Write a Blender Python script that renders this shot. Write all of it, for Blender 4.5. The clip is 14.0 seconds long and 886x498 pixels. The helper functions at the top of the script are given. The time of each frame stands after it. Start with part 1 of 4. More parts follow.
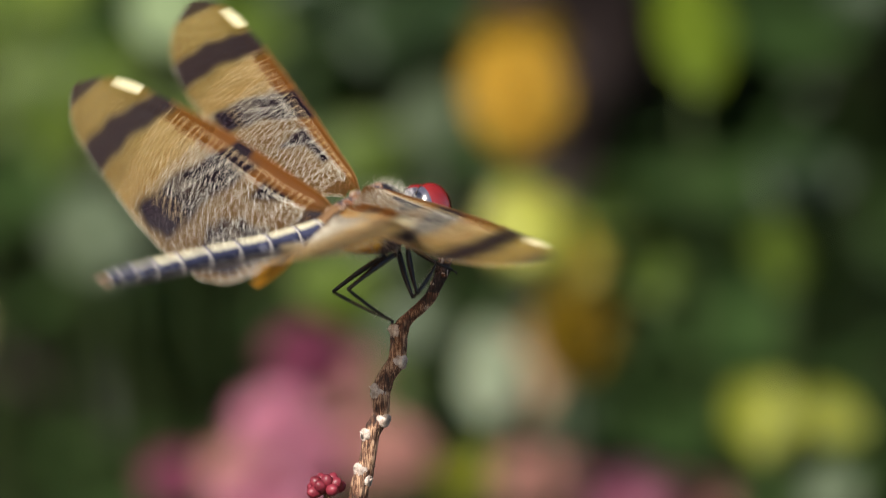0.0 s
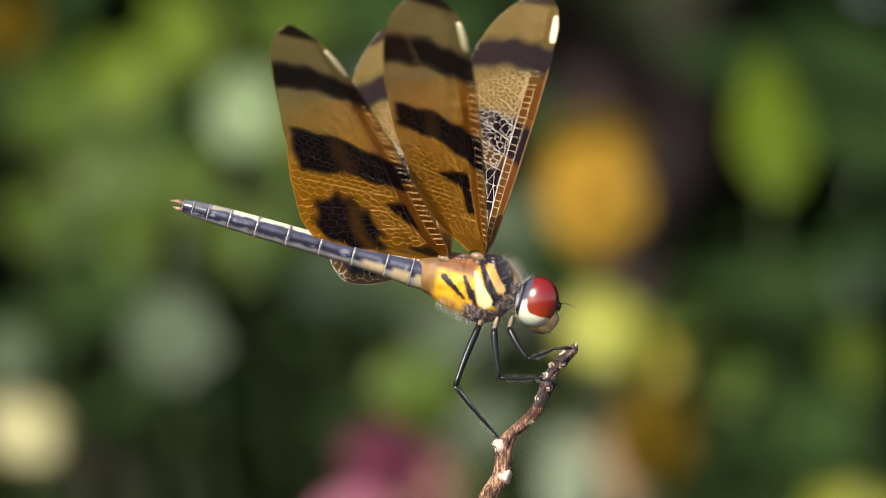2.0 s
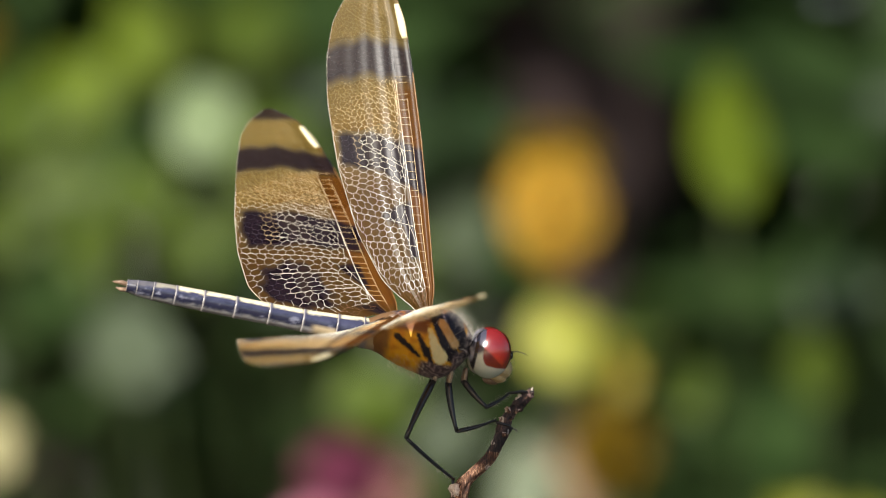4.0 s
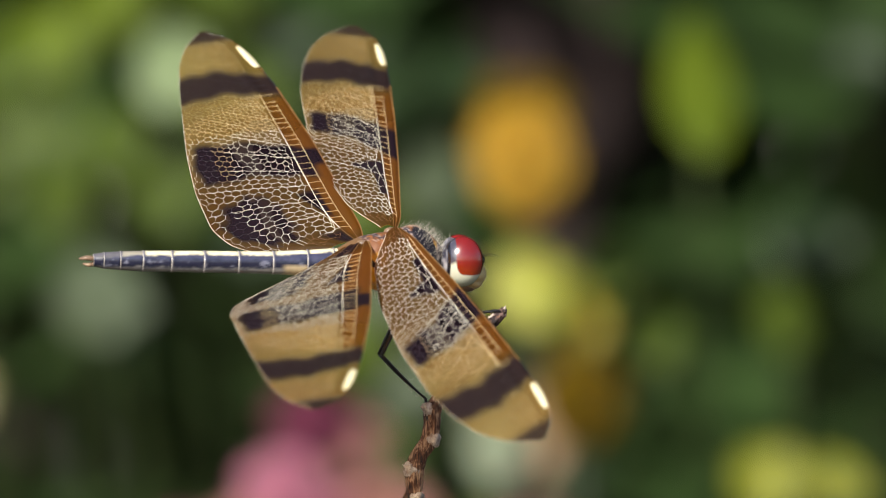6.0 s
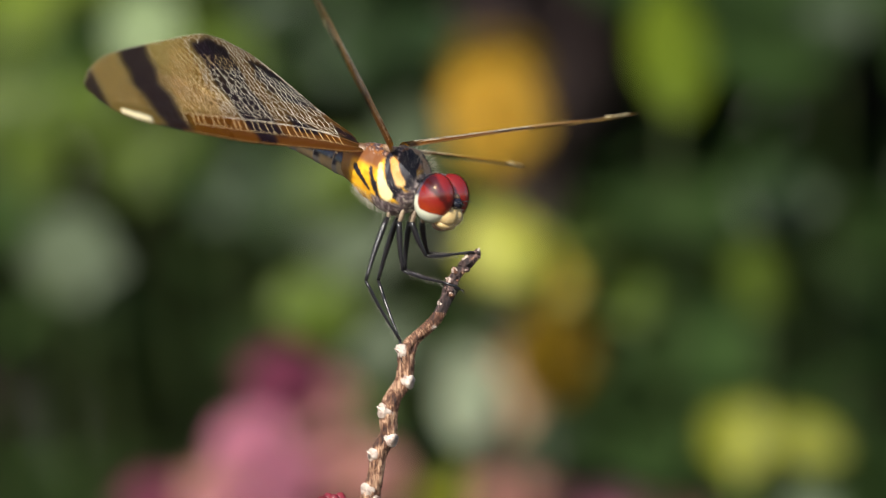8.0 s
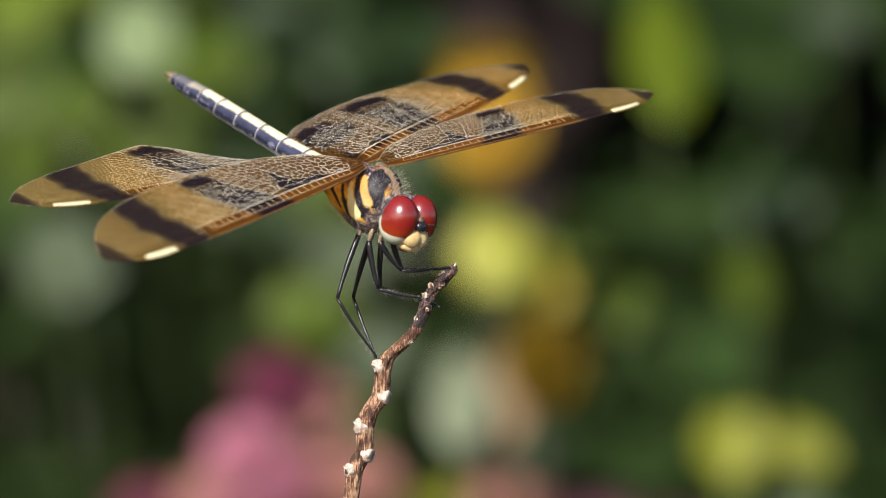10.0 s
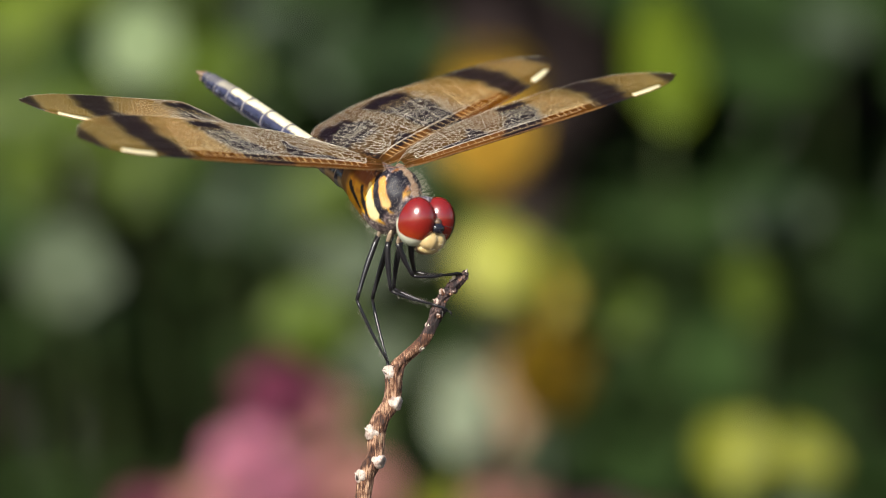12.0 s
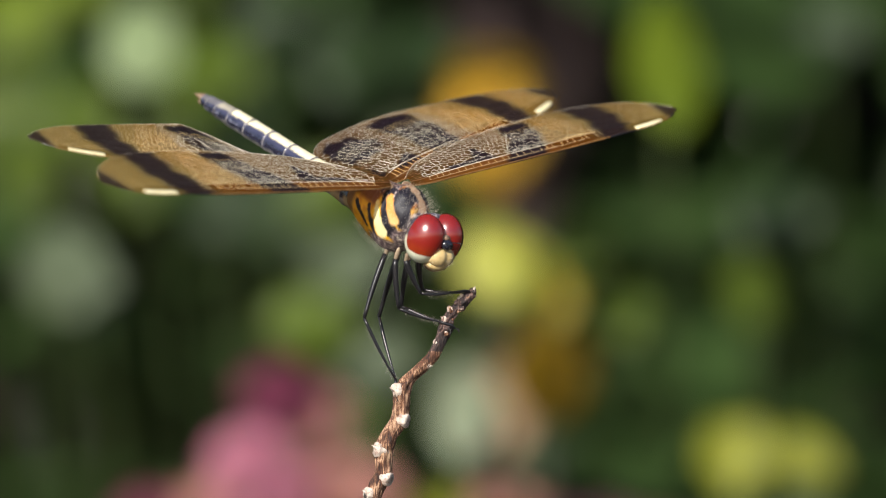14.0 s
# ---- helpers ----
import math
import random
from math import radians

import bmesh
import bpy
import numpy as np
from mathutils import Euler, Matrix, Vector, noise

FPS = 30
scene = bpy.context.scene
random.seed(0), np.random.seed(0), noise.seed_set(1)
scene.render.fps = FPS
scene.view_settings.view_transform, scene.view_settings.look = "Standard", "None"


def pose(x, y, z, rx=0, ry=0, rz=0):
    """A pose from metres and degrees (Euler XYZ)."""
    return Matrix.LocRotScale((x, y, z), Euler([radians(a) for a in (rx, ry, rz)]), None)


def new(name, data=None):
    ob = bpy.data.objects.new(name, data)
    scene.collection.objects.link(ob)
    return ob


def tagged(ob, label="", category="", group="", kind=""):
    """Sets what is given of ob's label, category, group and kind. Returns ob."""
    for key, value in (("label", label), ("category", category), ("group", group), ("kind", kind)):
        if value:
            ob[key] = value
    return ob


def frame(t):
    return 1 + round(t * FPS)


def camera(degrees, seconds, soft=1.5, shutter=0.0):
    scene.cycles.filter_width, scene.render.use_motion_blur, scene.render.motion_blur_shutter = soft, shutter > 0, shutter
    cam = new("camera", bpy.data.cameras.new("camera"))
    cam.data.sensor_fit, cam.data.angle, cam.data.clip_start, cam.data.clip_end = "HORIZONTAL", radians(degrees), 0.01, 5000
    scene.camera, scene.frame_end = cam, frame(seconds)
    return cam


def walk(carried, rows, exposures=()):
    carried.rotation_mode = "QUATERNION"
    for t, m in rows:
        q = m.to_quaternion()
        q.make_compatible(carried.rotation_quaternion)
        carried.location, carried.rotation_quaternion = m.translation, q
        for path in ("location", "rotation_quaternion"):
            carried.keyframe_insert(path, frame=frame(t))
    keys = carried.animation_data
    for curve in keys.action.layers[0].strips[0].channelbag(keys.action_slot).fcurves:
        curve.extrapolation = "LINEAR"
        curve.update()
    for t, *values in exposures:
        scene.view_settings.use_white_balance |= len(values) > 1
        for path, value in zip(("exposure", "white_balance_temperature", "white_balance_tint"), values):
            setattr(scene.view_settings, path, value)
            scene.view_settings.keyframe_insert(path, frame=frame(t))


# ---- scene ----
# A pennant dragonfly on the tip of a bare twig before a garden shrub.
MM = 0.001
cam = camera(9.0, 14.0, 1.0, 0.4)
cam.data.dof.use_dof = True
cam.data.dof.focus_distance = 0.558
cam.data.dof.aperture_fstop = 20
walk(cam, [
    (0.0, pose(0.00540, -0.556, 0.70053, 89.646, 0, 0.413)),
    (0.2, pose(0.00594, -0.556, 0.69848, 89.760, 0, 0.457)),
    (0.5, pose(0.00691, -0.556, 0.69978, 89.741, 0, 0.643)),
    (0.7, pose(0.00194, -0.556, 0.70594, 89.704, 0, 0.442)),
    (1.0, pose(0.00302, -0.556, 0.70864, 89.875, 0, 0.639)),
    (1.2, pose(0.00465, -0.556, 0.70162, 90.253, 0, 0.807)),
    (1.5, pose(0.00281, -0.556, 0.70648, 90.224, 0, 0.934)),
    (1.7, pose(0.00000, -0.556, 0.70648, 90.327, 0, 0.805)),
    (2.0, pose(0.00022, -0.556, 0.70248, 90.613, 0, 0.943)),
    (2.2, pose(-0.00248, -0.556, 0.70777, 90.378, 0, 0.808)),
    (2.5, pose(0.00292, -0.556, 0.70896, 90.434, 0, 0.836)),
    (2.7, pose(0.00616, -0.556, 0.70810, 90.534, 0, 0.894)),
    (3.0, pose(0.00757, -0.556, 0.70810, 90.546, 0, 0.941)),
    (3.2, pose(0.00325, -0.556, 0.70896, 90.531, 0, 0.697)),
    (5.3, pose(-0.00011, -0.556, 0.70540, 90.295, 0, 0.426)),
    (5.5, pose(0.00033, -0.556, 0.70378, 90.318, 0, 0.361)),
    (6.0, pose(0.00011, -0.556, 0.70303, 90.183, 0, 0.207)),
    (6.2, pose(-0.00011, -0.556, 0.70346, 90.190, 0, 0.179)),
    (6.5, pose(0.00205, -0.556, 0.70335, 90.149, 0, 0.246)),
    (6.8, pose(0.00086, -0.556, 0.70454, 90.079, 0, 0.060)),
    (7.0, pose(-0.00108, -0.556, 0.70443, 90.073, 0, -0.037)),
    (7.2, pose(0.00432, -0.556, 0.70086, 90.147, 0, 0.215)),
    (7.5, pose(0.00000, -0.556, 0.70000, 90.000, 0, 0.000)),
    (7.7, pose(-0.00346, -0.556, 0.70248, 89.807, 0, -0.201)),
    (8.0, pose(-0.00032, -0.556, 0.69978, 89.925, 0, -0.102)),
    (8.2, pose(0.00162, -0.556, 0.69859, 89.944, 0, -0.017)),
    (8.5, pose(0.00097, -0.556, 0.70011, 89.811, 0, -0.084)),
    (8.7, pose(0.00259, -0.556, 0.70086, 89.773, 0, -0.032)),
    (9.0, pose(0.00454, -0.556, 0.70302, 89.780, 0, 0.082)),
    (9.2, pose(0.00400, -0.556, 0.70270, 89.871, 0, 0.027)),
    (11.3, pose(0.00162, -0.556, 0.70108, 89.917, 0, -0.063)),
    (11.5, pose(-0.00032, -0.556, 0.70292, 89.883, 0, -0.160)),
    (12.0, pose(0.00097, -0.556, 0.70140, 89.976, 0, -0.095)),
    (12.5, pose(0.00086, -0.556, 0.70043, 89.927, 0, -0.032)),
    (13.0, pose(0.00162, -0.556, 0.70184, 89.868, 0, -0.034)),
    (13.5, pose(-0.00054, -0.556, 0.70357, 89.926, 0, -0.102)),
    (14.0, pose(-0.00032, -0.556, 0.70421, 89.865, 0, -0.148)),
], exposures=((0.0, 0.58), (0.7, 0.60), (1.2, 0.78), (1.7, 0.72), (2.2, 0.62), (3.2, 0.70), (5.3, 0.60), (8.0, 0.58), (14.0, 0.58)))


# ---- light ----
SUN_DIR = Vector((-0.36, -0.77, 0.53)).normalized()
world = bpy.data.worlds.new("sky")
scene.world = world
world.use_nodes = True
sky = world.node_tree.nodes.new("ShaderNodeTexSky")
sky.sky_type = "NISHITA"
sky.sun_disc = False
sky.sun_elevation = math.asin(SUN_DIR.z)
sky.sun_rotation = math.atan2(SUN_DIR.x, SUN_DIR.y)
world.node_tree.nodes["Background"].inputs["Strength"].default_value = 0.095
world.node_tree.links.new(sky.outputs[0], world.node_tree.nodes["Background"].inputs["Color"])
sun = new("sun", bpy.data.lights.new("sun", "SUN"))
sun.data.energy = 4.5
sun.data.angle = radians(0.53)
sun.data.color = (1.0, 0.95, 0.87)
sun.rotation_mode = "QUATERNION"
sun.rotation_quaternion = SUN_DIR.to_track_quat("Z", "Y")


# ---- materials ----
def material(name):
    m = bpy.data.materials.new(name)
    m.use_nodes = True
    nt = m.node_tree
    return m, nt, nt.nodes["Principled BSDF"]


def node(nt, kind, **inputs):
    n = nt.nodes.new(kind)
    for k, v in inputs.items():
        n.inputs[k.replace("_", " ")].default_value = v
    return n


def ramp(nt, stops):
    r = nt.nodes.new("ShaderNodeValToRGB")
    el = r.color_ramp.elements
    while len(el) < len(stops):
        el.new(0.5)
    for e, (p, c) in zip(el, stops):
        e.position, e.color = p, (*c, 1)
    return r


def mix_rgb(nt, fac, a, b):
    n = nt.nodes.new("ShaderNodeMix")
    n.data_type = "RGBA"
    for sock, v in ((n.inputs[0], fac), (n.inputs[6], a), (n.inputs[7], b)):
        if isinstance(v, bpy.types.NodeSocket):
            nt.links.new(v, sock)
        elif isinstance(v, tuple):
            sock.default_value = (*v, 1)
        else:
            sock.default_value = v
    return n.outputs[2]


def attribute(nt, name, what="Fac"):
    a = nt.nodes.new("ShaderNodeAttribute")
    a.attribute_name = name
    return a.outputs[what]


def mottled(name, low, high, scale, rough=0.5, bump=0.0, bump_scale=None, metal=0.0, spec=0.5, island=0.0, coat=0.0, stretch=1.0):
    """Two colours mixed by coarse and fine noise, with relief; scale is per metre."""
    m, nt, b = material(name)
    co = nt.nodes.new("ShaderNodeTexCoord")
    n1 = node(nt, "ShaderNodeTexNoise", Scale=scale, Detail=6.0, Roughness=0.6)
    n2 = node(nt, "ShaderNodeTexNoise", Scale=scale * 5.3, Detail=3.0)
    run = nt.nodes.new("ShaderNodeMapping")
    run.inputs["Scale"].default_value = (1, 1, stretch)
    nt.links.new(co.outputs["Object"], run.inputs["Vector"])
    for n in (n1, n2):
        nt.links.new(run.outputs[0], n.inputs["Vector"])
    add = nt.nodes.new("ShaderNodeMath")
    add.operation = "MULTIPLY_ADD"
    nt.links.new(n2.outputs[0], add.inputs[0])
    add.inputs[1].default_value = 0.5
    nt.links.new(n1.outputs[0], add.inputs[2])
    sh = nt.nodes.new("ShaderNodeMapRange")
    sh.inputs[1].default_value, sh.inputs[2].default_value = 0.5, 1.0
    nt.links.new(add.outputs[0], sh.inputs[0])
    fac = sh.outputs[0]
    if island:
        geo = nt.nodes.new("ShaderNodeNewGeometry")
        a2 = nt.nodes.new("ShaderNodeMath")
        a2.operation = "MULTIPLY_ADD"
        a2.use_clamp = True
        nt.links.new(geo.outputs["Random Per Island"], a2.inputs[0])
        a2.inputs[1].default_value = island
        sub = nt.nodes.new("ShaderNodeMath")
        sub.operation = "SUBTRACT"
        nt.links.new(fac, sub.inputs[0])
        sub.inputs[1].default_value = island * 0.5
        nt.links.new(sub.outputs[0], a2.inputs[2])
        fac = a2.outputs[0]
    nt.links.new(mix_rgb(nt, fac, low, high), b.inputs["Base Color"])
    b.inputs["Roughness"].default_value = rough
    b.inputs["Metallic"].default_value = metal
    b.inputs["Specular IOR Level"].default_value = spec
    b.inputs["Coat Weight"].default_value = coat
    if bump:
        bp = node(nt, "ShaderNodeBump", Strength=0.6, Distance=bump)
        nt.links.new((n2 if bump_scale is None else n1).outputs[0], bp.inputs["Height"])
        nt.links.new(bp.outputs[0], b.inputs["Normal"])
    return m


def leafy(name, low, high, scale=60.0, rough=0.45, through_light=0.35, island=0.6):
    """Leaf or petal: mottled, glossy skin over a body that lets light through."""
    m = mottled(name, low, high, scale, rough, island=island, spec=0.2)
    nt = m.node_tree
    b = nt.nodes["Principled BSDF"]
    tr = nt.nodes.new("ShaderNodeBsdfTranslucent")
    nt.links.new(b.inputs["Base Color"].links[0].from_socket, tr.inputs["Color"])
    mx = node(nt, "ShaderNodeMixShader", Fac=through_light)
    nt.links.new(b.outputs[0], mx.inputs[1])
    nt.links.new(tr.outputs[0], mx.inputs[2])
    nt.links.new(mx.outputs[0], nt.nodes["Material Output"].inputs["Surface"])
    return m


def pigmented(name, rough=0.4, noise_scale=900.0, amount=0.25, bump=0.00003, spec=0.5, coat=0.0):
    """Colour from the pigment laid on the skin, broken up by noise."""
    m, nt, b = material(name)
    co = nt.nodes.new("ShaderNodeTexCoord")
    n1 = node(nt, "ShaderNodeTexNoise", Scale=noise_scale, Detail=5.0)
    nt.links.new(co.outputs["Object"], n1.inputs["Vector"])
    sh = nt.nodes.new("ShaderNodeMapRange")
    sh.inputs[3].default_value, sh.inputs[4].default_value = 1 - amount, 1 + amount
    nt.links.new(n1.outputs[0], sh.inputs[0])
    mul = nt.nodes.new("ShaderNodeVectorMath")
    mul.operation = "SCALE"
    nt.links.new(attribute(nt, "pigment", "Color"), mul.inputs[0])
    nt.links.new(sh.outputs[0], mul.inputs["Scale"])
    nt.links.new(mul.outputs[0], b.inputs["Base Color"])
    b.inputs["Roughness"].default_value = rough
    b.inputs["Specular IOR Level"].default_value = spec
    b.inputs["Coat Weight"].default_value = coat
    b.inputs["Coat Roughness"].default_value = 0.05
    if bump:
        bp = node(nt, "ShaderNodeBump", Strength=0.5, Distance=bump)
        nt.links.new(n1.outputs[0], bp.inputs["Height"])
        nt.links.new(bp.outputs[0], b.inputs["Normal"])
    return m


def membrane_material(name, low, high, umber, amber_col, glow_col, clear_out, clear_root, through_light):
    """Wing skin: smoky tan, amber towards the root, purple-brown bands; thin, glossy, lets light through."""
    m, nt, b = material(name)
    co = nt.nodes.new("ShaderNodeTexCoord")
    n1 = node(nt, "ShaderNodeTexNoise", Scale=420.0, Detail=5.0)
    fine = node(nt, "ShaderNodeTexNoise", Scale=2600.0, Detail=2.0)
    nt.links.new(co.outputs["Object"], n1.inputs["Vector"])
    nt.links.new(co.outputs["Object"], fine.inputs["Vector"])
    even = nt.nodes.new("ShaderNodeMapRange")
    even.inputs[1].default_value, even.inputs[2].default_value = 0.3, 0.7
    nt.links.new(n1.outputs[0], even.inputs[0])
    tan = mix_rgb(nt, even.outputs[0], low, high)
    root = attribute(nt, "root")
    warm = mix_rgb(nt, root, tan, umber)
    amber = mix_rgb(nt, attribute(nt, "amber"), warm, amber_col)
    col = mix_rgb(nt, attribute(nt, "band"), amber, BAND)
    nt.links.new(col, b.inputs["Base Color"])
    b.inputs["Roughness"].default_value = 0.34
    b.inputs["Specular IOR Level"].default_value = 0.35
    tr = nt.nodes.new("ShaderNodeBsdfTranslucent")
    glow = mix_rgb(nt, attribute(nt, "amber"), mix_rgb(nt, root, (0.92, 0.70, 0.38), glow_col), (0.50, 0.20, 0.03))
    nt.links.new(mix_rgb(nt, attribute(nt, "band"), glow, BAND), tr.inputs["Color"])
    thin = node(nt, "ShaderNodeMixShader", Fac=through_light)
    nt.links.new(b.outputs[0], thin.inputs[1])
    nt.links.new(tr.outputs[0], thin.inputs[2])
    clear = nt.nodes.new("ShaderNodeBsdfTransparent")
    nt.links.new(mix_rgb(nt, 0.72, col, (1.0, 0.90, 0.70)), clear.inputs["Color"])
    base = nt.nodes.new("ShaderNodeMapRange")
    base.inputs[3].default_value, base.inputs[4].default_value = clear_out, clear_root
    nt.links.new(root, base.inputs[0])
    see = nt.nodes.new("ShaderNodeMapRange")
    nt.links.new(base.outputs[0], see.inputs[3])
    see.inputs[4].default_value = 0.16
    nt.links.new(attribute(nt, "band"), see.inputs[0])
    mx = nt.nodes.new("ShaderNodeMixShader")
    nt.links.new(see.outputs[0], mx.inputs[0])
    nt.links.new(thin.outputs[0], mx.inputs[1])
    nt.links.new(clear.outputs[0], mx.inputs[2])
    nt.links.new(mx.outputs[0], nt.nodes["Material Output"].inputs["Surface"])
    bp = node(nt, "ShaderNodeBump", Strength=0.2, Distance=0.00005)
    nt.links.new(fine.outputs[0], bp.inputs["Height"])
    nt.links.new(bp.outputs[0], b.inputs["Normal"])
    return m


BAND = (0.020, 0.009, 0.014)
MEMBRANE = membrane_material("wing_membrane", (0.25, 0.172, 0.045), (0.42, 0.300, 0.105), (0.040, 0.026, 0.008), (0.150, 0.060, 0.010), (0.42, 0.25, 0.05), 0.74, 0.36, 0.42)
# amber lower skin, colour brightened to stand for sunlight coming through the wing
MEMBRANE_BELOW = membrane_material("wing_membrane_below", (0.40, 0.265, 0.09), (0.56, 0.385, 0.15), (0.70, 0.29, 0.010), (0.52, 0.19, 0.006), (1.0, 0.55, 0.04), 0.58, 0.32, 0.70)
VEIN = mottled("wing_vein", (0.84, 0.74, 0.54), (0.95, 0.90, 0.74), 700.0, 0.25)
VEIN_DUSK = mottled("wing_vein_dusk", (0.36, 0.25, 0.11), (0.56, 0.42, 0.20), 700.0, 0.35)
VEIN_GOLD = mottled("wing_vein_gold", (0.62, 0.42, 0.17), (0.84, 0.66, 0.38), 700.0, 0.28)
VEIN_AMBER = mottled("wing_vein_amber", (0.12, 0.055, 0.015), (0.30, 0.15, 0.04), 700.0, 0.35)
VEIN_BELOW = mottled("wing_vein_below", (0.62, 0.27, 0.03), (0.80, 0.42, 0.08), 700.0, 0.35)
STIGMA = mottled("wing_stigma", (0.78, 0.66, 0.36), (0.86, 0.78, 0.52), 900.0, 0.35)
SKIN = pigmented("body_skin", 0.52, spec=0.35)
EYE = pigmented("compound_eye", 0.8, 2500.0, 0.12, 0.0, 0.0, 1.0)
EYE.node_tree.nodes["Principled BSDF"].inputs["Coat Weight"].default_value = 1.0
EYE.node_tree.nodes["Principled BSDF"].inputs["Coat Roughness"].default_value = 0.22
EYE.node_tree.nodes["Principled BSDF"].inputs["Coat IOR"].default_value = 1.9
LEG = mottled("leg_shell", (0.006, 0.006, 0.008), (0.02, 0.018, 0.02), 1500.0, 0.3, 0.00002)
BRISTLE = mottled("leg_bristle", (0.10, 0.09, 0.08), (0.50, 0.46, 0.40), 700.0, 0.4)
HAIR = mottled("body_hair", (0.50, 0.44, 0.34), (0.75, 0.70, 0.58), 500.0, 0.5)
FACE = mottled("face_plate", (0.48, 0.33, 0.12), (0.68, 0.51, 0.26), 500.0, 0.35, 0.00002)
BLACK = mottled("black_shell", (0.006, 0.006, 0.01), (0.02, 0.02, 0.03), 900.0, 0.2, coat=0.4)
def bark_material(name, low, mid, high):
    """Dry bark: fine fibres along the stem, darker creases, pale worn ridges."""
    m, nt, b = material(name)
    co = nt.nodes.new("ShaderNodeTexCoord")
    run = nt.nodes.new("ShaderNodeMapping")
    run.inputs["Rotation"].default_value = (0, radians(-20), 0)
    run.inputs["Scale"].default_value = (1, 1, 0.07)
    nt.links.new(co.outputs["Object"], run.inputs["Vector"])
    fibre = node(nt, "ShaderNodeTexNoise", Scale=8200.0, Detail=4.0, Roughness=0.6)
    patch = node(nt, "ShaderNodeTexNoise", Scale=900.0, Detail=5.0)
    nt.links.new(run.outputs[0], fibre.inputs["Vector"])
    nt.links.new(co.outputs["Object"], patch.inputs["Vector"])
    add = nt.nodes.new("ShaderNodeMath")
    add.operation = "MULTIPLY_ADD"
    nt.links.new(patch.outputs[0], add.inputs[0])
    add.inputs[1].default_value = 0.7
    nt.links.new(fibre.outputs[0], add.inputs[2])
    r = ramp(nt, ((0.66, low), (0.86, mid), (1.0, high)))
    nt.links.new(add.outputs[0], r.inputs[0])
    nt.links.new(r.outputs[0], b.inputs["Base Color"])
    b.inputs["Roughness"].default_value = 0.62
    bp = node(nt, "ShaderNodeBump", Strength=0.9, Distance=0.00025)
    nt.links.new(add.outputs[0], bp.inputs["Height"])
    nt.links.new(bp.outputs[0], b.inputs["Normal"])
    return m


BARK = bark_material("twig_bark", (0.020, 0.007, 0.005), (0.155, 0.062, 0.030), (0.55, 0.34, 0.21))
BARK_DARK = bark_material("twig_bark_dark", (0.008, 0.005, 0.005), (0.035, 0.018, 0.017), (0.20, 0.12, 0.10))
SCAR = mottled("leaf_scar", (0.20, 0.105, 0.075), (0.82, 0.72, 0.62), 1500.0, 0.7, 0.0001)
PITH = mottled("scar_pith", (0.10, 0.05, 0.04), (0.52, 0.38, 0.31), 2200.0, 0.8, 0.0001)
BUD = mottled("flower_bud", (0.10, 0.008, 0.015), (0.28, 0.03, 0.05), 500.0, 0.45, 0.00004)


# ---- building blocks ----
def part(name, bm, mat, parent=None, label="", smooth=True):
    me = bpy.data.meshes.new(name)
    bm.to_mesh(me)
    bm.free()
    return finish(name, me, mat, parent, label, smooth)


def finish(name, me, mat, parent=None, label="", smooth=True):
    for mt in mat if isinstance(mat, (list, tuple)) else [mat]:
        me.materials.append(mt)
    if smooth:
        me.shade_smooth()
    ob = new(name, me)
    ob.parent = parent
    if label:
        ob["label"] = label
    return ob


def mesh(name, verts, faces):
    me = bpy.data.meshes.new(name)
    me.from_pydata([tuple(v) for v in verts], [], faces)
    me.update()
    return me


def tube(verts, faces, pts, radii, sides=8, caps=True):
    """Adds a tube along pts to the lists."""
    pts = [Vector(p) for p in pts]
    side = None
    base = len(verts)
    for i, p in enumerate(pts):
        d = (pts[min(i + 1, len(pts) - 1)] - pts[max(i - 1, 0)]).normalized()
        if side is None:
            side = d.orthogonal().normalized()
        side = (side - d * side.dot(d)).normalized()
        up = d.cross(side)
        for k in range(sides):
            a = 2 * math.pi * k / sides
            verts.append(p + (side * math.cos(a) + up * math.sin(a)) * radii[i])
    for i in range(len(pts) - 1):
        for k in range(sides):
            a, b = base + i * sides + k, base + i * sides + (k + 1) % sides
            faces.append((a, b, b + sides, a + sides))
    if caps:
        faces.append(tuple(base + k for k in reversed(range(sides))))
        last = base + (len(pts) - 1) * sides
        faces.append(tuple(last + k for k in range(sides)))


def smoothed(pts, n):
    """n points along a soft curve through pts."""
    pts = [np.array(p, float) for p in pts]
    out = []
    for u in np.linspace(0, len(pts) - 1, n):
        i = min(int(u), len(pts) - 2)
        f = u - i
        a, b, c, d = (pts[max(min(j, len(pts) - 1), 0)] for j in (i - 1, i, i + 1, i + 2))
        out.append(0.5 * (2 * b + (c - a) * f + (2 * a - 5 * b + 4 * c - d) * f * f + (3 * b - a - 3 * c + d) * f ** 3))
    return out


def soft_step(x, a, b):
    t = min(max((x - a) / (b - a), 0.0), 1.0)
    return t * t * (3 - 2 * t)


def pigment(me, colour):
    """Lays colour(x, y, z), with places in millimetres, on the skin."""
    layer = me.color_attributes.new("pigment", "FLOAT_COLOR", "POINT")
    for v, c in zip(me.vertices, layer.data):
        c.color = (*colour(*(v.co / MM)), 1)


def blend(a, b, f):
    return tuple(p + (q - p) * f for p, q in zip(a, b))


